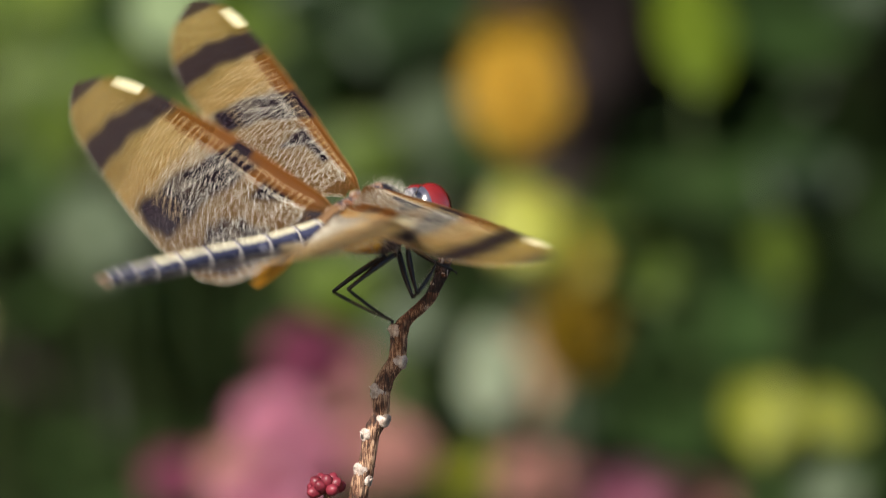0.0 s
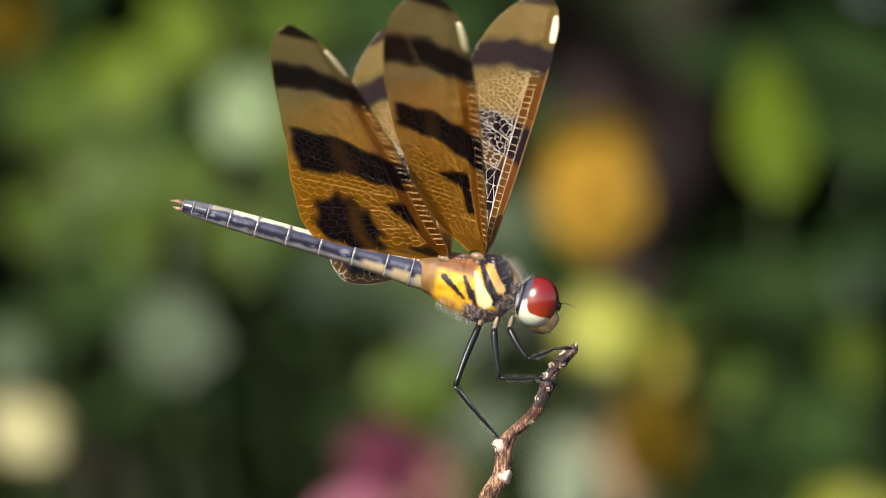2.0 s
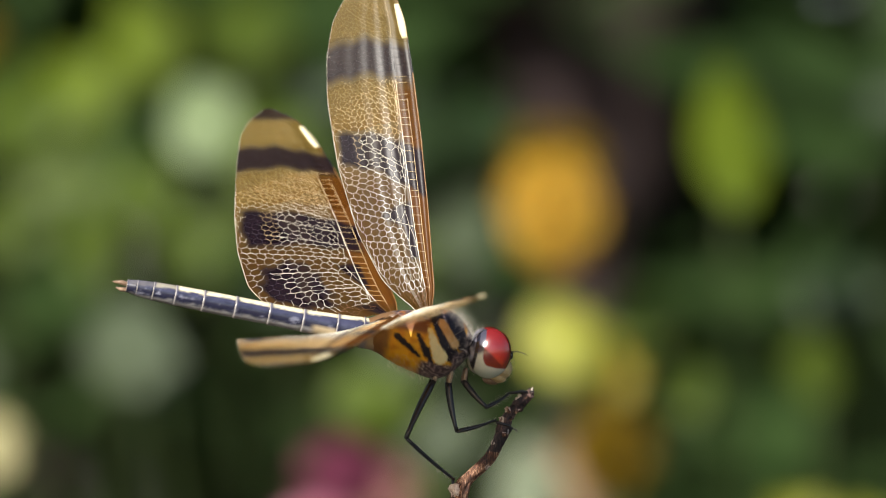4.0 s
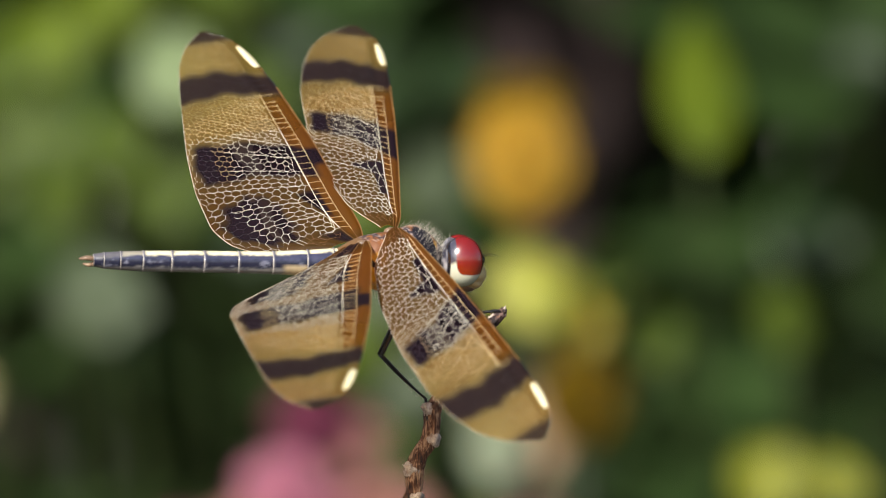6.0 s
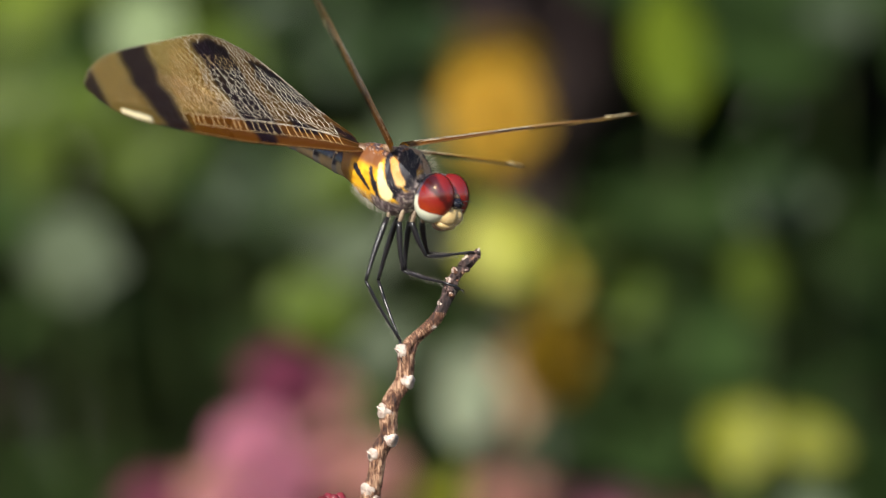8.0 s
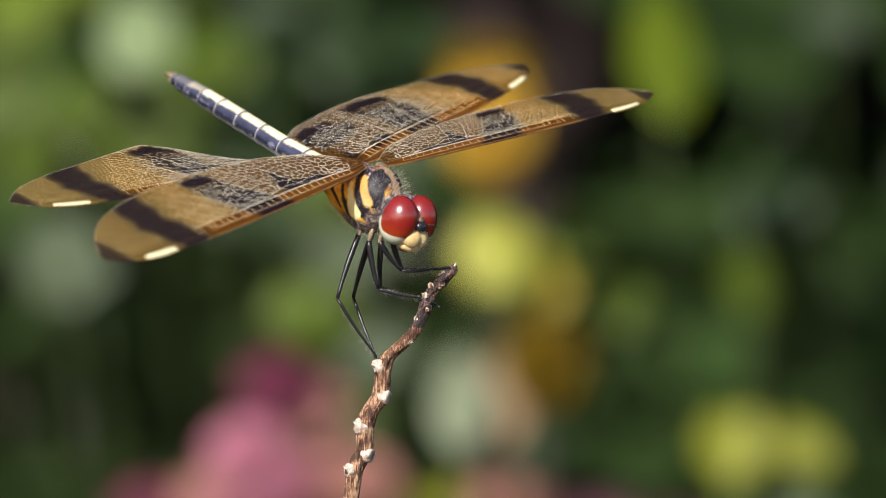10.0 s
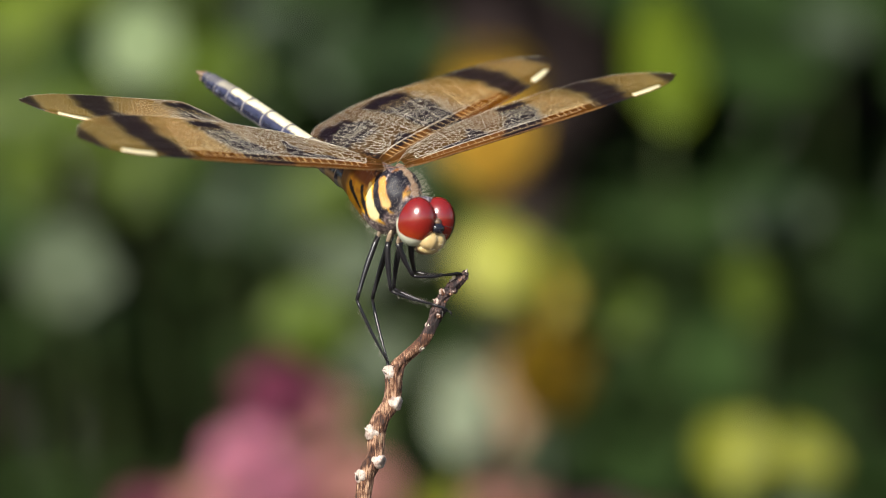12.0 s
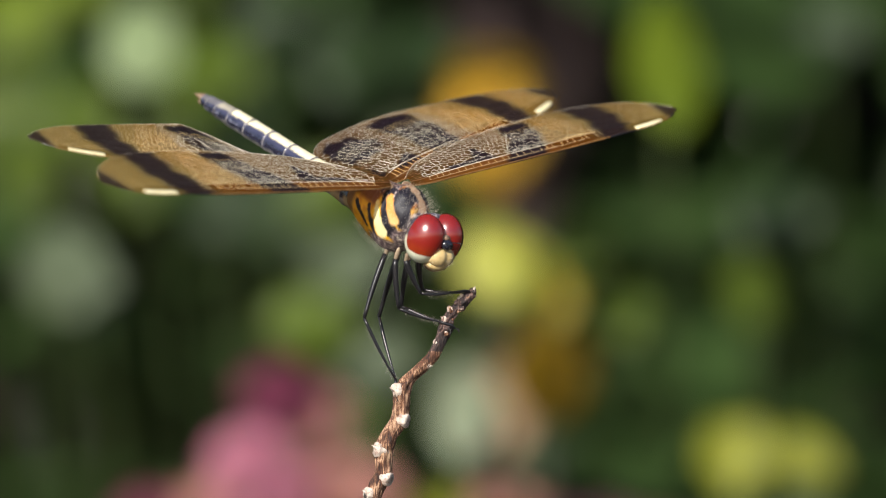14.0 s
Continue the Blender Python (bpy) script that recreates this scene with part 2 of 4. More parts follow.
def ellipsoid(cx, cy, cz, rx, ry, rz, seg=32, rings=20, power=1.0):
    verts, faces = [], []
    for i in range(rings + 1):
        th = math.pi * i / rings
        for k in range(seg):
            ph = 2 * math.pi * k / seg
            verts.append(Vector((cx + rx * math.sin(th) * math.cos(ph), cy + ry * math.sin(th) * math.sin(ph), cz + rz * math.cos(th))) * MM)
    for i in range(rings):
        for k in range(seg):
            a, b = i * seg + k, i * seg + (k + 1) % seg
            faces.append((a, a + seg, b + seg, b))
    return verts, faces


def loft(sections, seg=48):
    """Skin over oval sections (x, centre z, half width, half height), in millimetres."""
    verts, faces = [], []
    for x, cz, hw, hh in sections:
        for k in range(seg):
            a = 2 * math.pi * k / seg
            verts.append(Vector((x, hw * math.cos(a), cz + hh * math.sin(a))) * MM)
    n = len(sections)
    for i in range(n - 1):
        for k in range(seg):
            a, b = i * seg + k, i * seg + (k + 1) % seg
            faces.append((a, a + seg, b + seg, b))
    faces.append(tuple(range(seg)))
    faces.append(tuple(reversed(range((n - 1) * seg, n * seg))))
    return verts, faces


# ---- dragonfly ----
CREAM, ORANGE, INK = (0.80, 0.70, 0.36), (0.74, 0.39, 0.014), (0.010, 0.008, 0.014)
RUST, SLATE = (0.40, 0.14, 0.03), (0.016, 0.017, 0.036)


def capsule(x, z, x0, z0, x1, z1, r0, r1):
    dx, dz = x1 - x0, z1 - z0
    t = min(max(((x - x0) * dx + (z - z0) * dz) / (dx * dx + dz * dz), 0), 1)
    return math.hypot(x - x0 - dx * t, z - z0 - dz * t) - (r0 + (r1 - r0) * t)


def thorax_colour(x, y, z):
    n = noise.noise(Vector((x, y, z)) * 1.7)
    fine = noise.noise(Vector((x * 5, y * 5, z * 5)))
    c = blend(ORANGE, (0.60, 0.26, 0.01), soft_step(n, -0.2, 0.5))
    # dull mottled back between the wing roots
    back = blend(blend((0.04, 0.03, 0.04), (0.30, 0.11, 0.02), soft_step(n + 0.5 * fine, -0.2, 0.45)), (0.46, 0.36, 0.32), soft_step(fine - 0.3 * n, 0.30, 0.55))
    c = blend(c, blend(RUST, INK, 0.55), soft_step(z, -1.35, -0.7) * soft_step(x, 2.0, 1.4))
    c = blend(c, back, soft_step(z + 0.3 * n, -0.1, 0.5))
    c = blend(c, (0.16, 0.09, 0.04), 0.85 * soft_step(x + 0.3 * n, -1.5, -2.4))
    # black slits behind the side spot
    for x0, z0, x1, z1, r0, r1 in ((-1.25, -1.75, 1.25, -3.3, 0.32, 0.16), (0.75, -1.25, 1.95, -3.0, 0.20, 0.34), (1.9, -2.4, 2.45, -3.7, 0.20, 0.25),
                                   (2.3, 0.6, 4.4, -2.6, 0.62, 0.72), (3.9, 1.2, 5.3, -1.4, 0.80, 0.62)):
        d = capsule(x, z, x0, z0, x1, z1, r0, r1) + 0.05 * fine
        c = blend(INK, c, soft_step(d, -0.06, 0.08))
    # greyish plum underside with pale flecks
    plum = blend(blend((0.075, 0.05, 0.055), (0.30, 0.23, 0.22), soft_step(fine, -0.1, 0.35)), (0.62, 0.54, 0.40), soft_step(n + fine, 0.5, 0.8))
    c = blend(c, plum, max(soft_step(z + 0.2 * n, -3.55, -3.85) * soft_step(x, 1.0, 1.8), soft_step(z + 0.9 * (x - 4.8) * -1, -2.0, -2.8) * soft_step(x, 4.3, 4.8)))
    # cream spot: a narrow upper lobe running into a round lower one
    d = min(capsule(x, z, 1.80, -0.55, 2.50, -1.95, 0.22, 0.44), capsule(x, z, 2.50, -1.95, 3.15, -2.85, 0.44, 0.66), capsule(x, z, 3.20, -2.90, 3.32, -3.02, 0.72, 0.72))
    c = blend(blend(CREAM, (0.80, 0.60, 0.20), soft_step(z, -1.2, -0.5)), c, soft_step(d, -0.05, 0.05))
    d = capsule(x, z, 2.80, 0.35, 4.50, -1.50, 0.36, 0.42) + 0.06 * fine
    c = blend(blend((0.60, 0.29, 0.07), (0.66, 0.40, 0.15), soft_step(z, -0.4, -1.5)), c, soft_step(d, -0.05, 0.08))
    c = blend(c, blend((0.05, 0.04, 0.05), (0.40, 0.33, 0.30), soft_step(fine + n, -0.2, 0.5)), soft_step(x, 5.3, 5.8))
    if abs(y) < 0.4 + 0.2 * n and z > 0 and x > 2.5:
        c = blend(c, (0.36, 0.23, 0.14), 0.8)
    return c


def make_thorax(fly):
    keys = [(-4.4, -1.9, 1.0, 1.1), (-3.4, -1.9, 1.5, 1.7), (-2.0, -1.85, 2.0, 2.3), (-0.5, -1.9, 2.4, 2.75), (1.0, -1.95, 2.65, 3.05),
            (2.5, -1.85, 2.75, 3.45), (3.8, -1.75, 2.6, 3.4), (4.9, -1.7, 2.1, 2.7), (5.7, -1.5, 1.4, 1.8), (6.3, -1.4, 0.8, 0.9)]
    verts, faces = loft(smoothed(keys, 70), 96)
    for v in verts:
        x, y, z = v / MM
        n = noise.noise(Vector((x, y, z)) * 1.1)
        v += Vector((0, y, z + 1.8)).normalized() * n * 0.10 * MM
        # seams between the side plates
        for x0, z0, x1, z1 in ((0.2, 0.6, 2.2, -4.6), (2.5, 1.2, 3.5, -4.6)):
            d = capsule(x, z, x0, z0, x1, z1, 0.0, 0.0)
            if d < 0.22 and abs(y) > 1:
                v.y -= math.copysign(0.10 * (1 - d / 0.22) * MM, y)
    me = mesh("thorax", verts, faces)
    pigment(me, thorax_colour)
    th = finish("thorax", me, SKIN, fly, "orange thorax with black stripes and cream side spot")
    rng = random.Random(5)
    verts, faces = [], []
    for i in range(2600):
        x = rng.uniform(-1.5, 6.2)
        a = rng.uniform(0, 2 * math.pi)
        top = math.sin(a)
        if x < 3.6 and top > -0.55 and rng.random() > 0.22 * (x > 1.2) * (top > 0.5):
            continue
        hw, hh, cz = (np.interp(x, [k[0] for k in keys], [k[m] for k in keys]) for m in (2, 3, 1))
        p = Vector((x, hw * math.cos(a), cz + hh * math.sin(a)))
        d = Vector((0.25 + 0.5 * (x > 4), math.cos(a), math.sin(a))) + Vector([rng.uniform(-0.35, 0.35) for _ in range(3)])
        d.normalize()
        if top < -0.2 and x > 1.5 and rng.random() < 0.7:
            continue
        ln = rng.uniform(0.35, 1.0) * (1.25 if x > 4 and top > 0.2 else 1.0)
        bend = Vector([rng.uniform(-0.2, 0.2) for _ in range(3)])
        tube(verts, faces, [p * MM, (p + d * ln * 0.5 + bend * 0.3) * MM, (p + d * ln + bend) * MM], [0.006 * MM, 0.005 * MM, 0.002 * MM], 3, False)
    finish("hair", mesh("hair", verts, faces), HAIR, th, "pale fuzz of fine hairs")["kind"] = "stuff"
    # pale leg sockets
    for root, *_ in LEGS.values():
        for s in (-1, 1):
            v, f = ellipsoid(root[0] + 0.05, s * root[1], root[2] + 0.5, 0.24, 0.26, 0.85, 16, 12)
            finish("coxa", mesh("coxa", v, f), COXA, th, "pale cream leg socket")
    # wing hinge plates on the back
    for x, z in ((1.4, 1.0), (-1.7, -0.1)):
        for s in (-1, 1):
            v, f = ellipsoid(x, s * 1.35, z, 0.75, 0.45, 0.4, 16, 10)
            finish("wing_hinge", mesh("wing_hinge", v, f), HINGE, th)


COXA = mottled("leg_socket", (0.07, 0.045, 0.035), (0.42, 0.32, 0.21), 900.0, 0.45, 0.00004)
HINGE = mottled("wing_hinge_skin", (0.06, 0.03, 0.025), (0.38, 0.25, 0.15), 900.0, 0.4, 0.00005)


EYE_AT, EYE_R = (8.15, 1.30, -1.72), (2.08, 1.75, 2.50)


def eye_colour(side):
    """Deep red cap, pale grey-green below and behind, black rim, slate at the back."""
    def colour(x, y, z):
        n = Vector(((x - EYE_AT[0]) / EYE_R[0], (y - side * EYE_AT[1]) / EYE_R[1], (z - EYE_AT[2]) / EYE_R[2])).normalized()
        w = 0.03 * noise.noise(Vector((x, y, z)) * 1.3)
        # the cap's border: upright behind, level below, with a round corner
        d = math.hypot(max(0.0, 0.04 - n.x), max(0.0, -0.07 - n.z)) + w
        red = blend((0.20, 0.008, 0.004), (0.27, 0.030, 0.005), soft_step(n.z, 0.1, -0.5))
        pale = blend((0.68, 0.68, 0.52), (0.50, 0.55, 0.42), soft_step(n.z, -0.55, -0.85))
        pale = blend(pale, (0.06, 0.055, 0.075), soft_step(n.z + 0.5 * max(0.0, -0.45 - n.x), -0.12, 0.10))
        c = blend(red, pale, soft_step(d, 0.40, 0.45))
        c = blend(c, INK, soft_step(n.x, -0.62, -0.66))
        return blend(c, blend((0.05, 0.05, 0.07), (0.40, 0.38, 0.40), soft_step(w, -0.01, 0.012)), soft_step(n.x, -0.76, -0.82))
    return colour


def make_head(fly):
    v, f = ellipsoid(7.2, 0, -1.7, 1.15, 2.4, 2.25, 48, 32)
    me = mesh("head", v, f)
    pigment(me, lambda x, y, z: blend(blend((0.05, 0.05, 0.07), (0.36, 0.34, 0.36), soft_step(noise.noise(Vector((x, y, z)) * 2.2), -0.2, 0.3)), (0.5, 0.5, 0.42), soft_step(z, -2.2, -3.0)))
    head = finish("head", me, SKIN, fly)
    for s in (-1, 1):
        v, f = ellipsoid(EYE_AT[0], s * EYE_AT[1], EYE_AT[2], *EYE_R, 112, 80)
        me = mesh("eye", v, f)
        pigment(me, eye_colour(s))
        finish("eye", me, EYE, head, "deep red compound eye, pale grey-green below")
    # the face: two swollen halves with a shallow furrow between them
    v, f = ellipsoid(9.70, 0, -2.98, 1.08, 1.55, 1.12, 48, 32)
    for q in v:
        q.x -= 0.22 * MM * math.exp(-(q.y / MM / 0.28) ** 2) * (q.x > 9.7 * MM)
    finish("face", mesh("face", v, f), FACE, head, "pale ochre yellow face plate with a furrow")
    v, f = ellipsoid(9.40, 0, -3.90, 0.98, 1.25, 0.62, 32, 18)
    finish("lip", mesh("lip", v, f), FACE, head, "pale yellow upper lip")
    v, f = ellipsoid(8.90, 0, -4.35, 0.85, 0.85, 0.45, 24, 14)
    finish("jaw", mesh("jaw", v, f), HINGE, head, "brown lower jaw")
    v, f = ellipsoid(9.98, 0, -1.62, 0.62, 0.72, 0.60, 32, 20)
    finish("frons", mesh("frons", v, f), BLACK, head, "shiny black forehead bulge")
    v, f = ellipsoid(9.74, 0, -1.00, 0.34, 0.40, 0.32, 20, 14)
    finish("ocellus_bump", mesh("ocellus_bump", v, f), HINGE, head)
    for s in (-1, 1):
        v, f = [], []
        tube(v, f, [Vector(p) * MM for p in ((10.3, s * 0.5, -1.25), (10.9, s * 0.9, -1.05), (12.0, s * 1.3, -1.2))], [0.05 * MM, 0.03 * MM, 0.012 * MM], 6)
        finish("antenna", mesh("antenna", v, f), LEG, head)
    # stiff hairs on the face and behind the eyes
    rng = random.Random(11)
    v, f = [], []
    for i in range(700):
        a, h = rng.uniform(0, 2 * math.pi), rng.uniform(-1, 1)
        d = Vector((math.sqrt(1 - h * h) * math.cos(a), math.sqrt(1 - h * h) * math.sin(a), h))
        if i % 2 and d.x > 0.1:
            p = Vector((9.65 + d.x, 1.5 * d.y, -3.0 + 1.1 * d.z))
            ln = rng.uniform(0.2, 0.5)
        elif not i % 2 and d.x < -0.1:
            p = Vector((7.3 + 1.1 * d.x, 2.35 * d.y, -1.7 + 2.2 * d.z))
            ln = rng.uniform(0.3, 0.7)
        else:
            continue
        d = (d + Vector([rng.uniform(-0.3, 0.3) for _ in range(3)])).normalized()
        tube(v, f, [p * MM, (p + d * ln) * MM], [0.008 * MM, 0.003 * MM], 3, False)
    finish("head_hair", mesh("head_hair", v, f), HAIR, head, "short pale hairs")["kind"] = "stuff"


ABDOMEN = ((-2.8, 1.45, 1.55), (-4.6, 1.42, 1.52), (-7.2, 1.28, 1.30), (-10.6, 1.18, 1.12), (-14.0, 1.15, 1.08), (-17.4, 1.15, 1.08),
           (-20.6, 1.12, 1.05), (-23.4, 1.05, 1.0), (-25.6, 0.95, 0.92), (-27.2, 0.82, 0.80), (-28.2, 0.62, 0.6))


def segment_colour(x0, x1):
    def colour(x, y, z):
        zc = -2.1
        u = (x - x1) / (x0 - x1)
        n = noise.noise(Vector((x * 0.9, y * 2.2, z * 2.2))) + 0.6 * noise.noise(Vector((x * 2.3, y * 5, z * 5)))
        c = blend(SLATE, (0.045, 0.046, 0.085), soft_step(z - zc + 0.3 * n, -0.1, 0.5))
        c = blend(c, (0.26, 0.26, 0.33), 0.55 * soft_step(n, 0.25, 0.7) * soft_step(z - zc, 0.5, 0.0))
        ridge = soft_step(abs(y) + 0.10 * n, 0.90, 0.76) * soft_step(z - zc, 0.1, 0.4)
        c = blend(c, (0.82, 0.73, 0.48), ridge * soft_step(u, 0.04, 0.16 + 0.08 * n) * (1.0 if x0 > -22 else 0.35 if x0 > -24 else 0.1))
        c = blend(c, (0.42, 0.40, 0.38), soft_step(z - zc + 0.2 * n, -0.45, -0.85) * 0.7)
        if x0 > -9:
            side = soft_step(z - zc, -0.05, -0.45) * soft_step(u, 0.2, 0.45)
            c = blend(c, (0.44, 0.34, 0.20), side)
        return blend((0.42, 0.38, 0.35), c, soft_step(u, 0.015, 0.055))
    return colour


def make_abdomen(fly):
    for (x0, w0, h0), (x1, w1, h1) in zip(ABDOMEN, ABDOMEN[1:]):
        ln = x0 - x1
        secs = []
        for u in np.linspace(0, 1, 22):
            x = x0 - ln * u
            lip = 1 + 0.05 * soft_step(u, 0.86, 0.97) - 0.04 * soft_step(u, 0.08, 0.0)
            secs.append((x, -2.1 - 0.05 * (h0 + (h1 - h0) * u), (w0 + (w1 - w0) * u) * lip, (h0 + (h1 - h0) * u) * lip))
        secs = [(secs[0][0] + 0.02, secs[0][1], secs[0][2] * 0.8, secs[0][3] * 0.8)] + secs + [(secs[-1][0], secs[-1][1], secs[-1][2] * 0.86, secs[-1][3] * 0.86)]
        me = mesh("abdomen_segment", *loft(secs, 40))
        pigment(me, segment_colour(x0, x1))
        finish("abdomen_segment", me, ABDOMEN_SKIN, fly, "slate blue abdomen ring with cream ridge")
    for s in (-1, 1):
        v, f = [], []
        tube(v, f, [Vector(p) * MM for p in ((-28.0, s * 0.25, -2.0), (-28.8, s * 0.42, -1.9), (-29.6, s * 0.3, -2.0))], [0.24 * MM, 0.22 * MM, 0.06 * MM], 8)
        finish("cercus", mesh("cercus", v, f), HINGE, fly, "brown tail clasper")
    v, f = [], []
    tube(v, f, [Vector(p) * MM for p in ((-28.0, 0, -2.45), (-28.7, 0, -2.6), (-29.2, 0, -2.5))], [0.26 * MM, 0.2 * MM, 0.06 * MM], 8)
    finish("tail_plate", mesh("tail_plate", v, f), HINGE, fly)


ABDOMEN_SKIN = pigmented("abdomen_skin", 0.24, 1200.0, 0.30, 0.00003, 0.7)

# ---- wings: span along local y, leading edge towards +x, in millimetres ----
SPAN = {"F": 35.2, "H": 34.0}
LEAD = {"F": ((0, 0.05, 0.3, 0.5, 0.7, 0.85, 0.93, 0.98, 1.0), (0.5, 1.0, 1.1, 1.0, 0.7, 0.3, -0.5, -1.6, -2.7)),
        "H": ((0, 0.05, 0.3, 0.45, 0.7, 0.85, 0.93, 0.98, 1.0), (0.5, 1.0, 1.2, 1.3, 0.9, 0.3, -0.6, -1.8, -3.0))}
TRAIL = {"F": ((0, 0.03, 0.10, 0.25, 0.45, 0.65, 0.78, 0.88, 0.95, 0.985, 1.0), (-0.8, -2.0, -4.2, -6.4, -7.9, -8.5, -8.2, -7.3, -5.7, -4.2, -2.7)),
         "H": ((0, 0.03, 0.07, 0.12, 0.2, 0.35, 0.5, 0.65, 0.78, 0.88, 0.95, 0.985, 1.0), (-3.2, -7.2, -10.0, -11.9, -12.9, -12.6, -11.5, -9.9, -8.5, -7.2, -5.6, -4.2, -3.0))}


def edge(table, s):
    """Soft interpolation of an outline table."""
    xs, ys = table
    w = 0.02
    return float(np.mean([np.interp(s + d, xs, ys) for d in (-w, -w / 2, 0, w / 2, w)]))


# how far the inner lobe of a wing hangs down, in degrees
DROOP = {("F", 1): 0, ("F", -1): 0, ("H", 1): 4, ("H", -1): 22}


def wing_place(kind, s, c, side):
    """Place on the wing at span share s and chord share c, with pleats and camber."""
    a, b = edge(LEAD[kind], s), edge(TRAIL[kind], s)
    x = a + (b - a) * c
    pleat = 0.16 * math.sin(c * 34) * math.exp(-c * 3.2) * (1 - 0.7 * s)
    camber = 0.55 * math.sin(math.pi * min(c * 0.9, 1)) * (1 - s) - 0.5 * s * s
    th = radians(DROOP[kind, side]) * max(0.0, 1 - s * SPAN[kind] / 35 / 0.45)
    return Vector((x * math.cos(th), s * SPAN[kind], pleat + camber + x * math.sin(th))) * MM


def bump_at(v, lo, hi, soft):
    return soft_step(v, lo - soft, lo + soft) * soft_step(v, hi + soft, hi - soft)


def wing_bands(kind, s, c):
    """Share of dark pigment."""
    w = 0.010 * math.sin(7 * c + 1) + 0.005 * math.sin(19 * c + 1)
    v = 0.02 * math.sin(19 * s + 2) + 0.012 * math.sin(53 * s)
    d = soft_step(s - 0.02 * c, 0.915, 0.955) * 0.9
    if kind == "F":
        d = max(d, bump_at(s + w, 0.675 + 0.030 * c, 0.790 + 0.035 * c, 0.026) * 0.96)
        # band at the notch: black in front, thin in the middle, a plum blotch behind
        band = bump_at(s + w, 0.335 + 0.135 * c, 0.478 + 0.085 * c, 0.013)
        d = max(d, band * (1 - 0.12 * bump_at(c + v, 0.46, 0.62, 0.06)) * soft_step(c + v, 0.99, 0.90))
        # bar and wedge behind the leading edge
        d = max(d, bump_at(c, 0.205, 0.335, 0.012) * bump_at(s, 0.150, 0.312, 0.006))
        d = max(d, bump_at(c, 0.32, 0.62, 0.012) * bump_at(s, 0.245 + 0.13 * (c - 0.33), 0.312 - 0.07 * (c - 0.33), 0.007))
    else:
        d = max(d, bump_at(s + w, 0.667 + 0.050 * c, 0.772 + 0.070 * c, 0.026) * 0.96)
        band = bump_at(s + w, 0.290 + 0.085 * c, 0.420 + 0.125 * c, 0.014)
        band *= soft_step(c, 0.05, 0.12) + (1 - soft_step(c, 0.05, 0.12)) * bump_at(s, 0.335, 0.415, 0.012)
        d = max(d, band * (1 - 0.12 * bump_at(c + v, 0.46, 0.60, 0.05)) * soft_step(c + v, 0.97, 0.90))
        cell = 0.25 * math.sin(60 * s + 9 * c) * math.sin(31 * c)
        d = max(d, soft_step((((s - 0.165) / 0.115) ** 2 + ((c - 0.70) / 0.235) ** 2) + cell, 1.15, 0.7) * (1 - 0.25 * bump_at(c + 0.8 * s, 0.72, 0.80, 0.05)))
        d = max(d, bump_at(s, 0.125, 0.238, 0.007) * bump_at(c, 0.155, 0.20 + 1.1 * max(s - 0.125, 0), 0.012))
        d = max(d, bump_at(s, 0.0, 0.055, 0.012) * bump_at(c, 0.2, 0.45, 0.05) * 0.9)
    return d


def wing_amber(kind, s, c):
    return soft_step(c, 0.23, 0.19) * soft_step(s, 0.72, 0.62) * soft_step(s, 0.0, 0.06)


def wing_root(kind, s, c):
    return soft_step(s + 0.10 * c, 0.76, 0.40)


def wing_spans(n):
    return [1 - (1 - u) ** 1.6 for u in np.linspace(0, 1, n)]


def row_slope(s):
    """How far the rows of cells run outwards on their way to the trailing edge."""
    return float(np.interp(s, (0.0, 0.10, 0.25, 0.45, 0.70, 1.0), (-0.16, 0.0, 0.10, 0.23, 0.18, 0.08)))


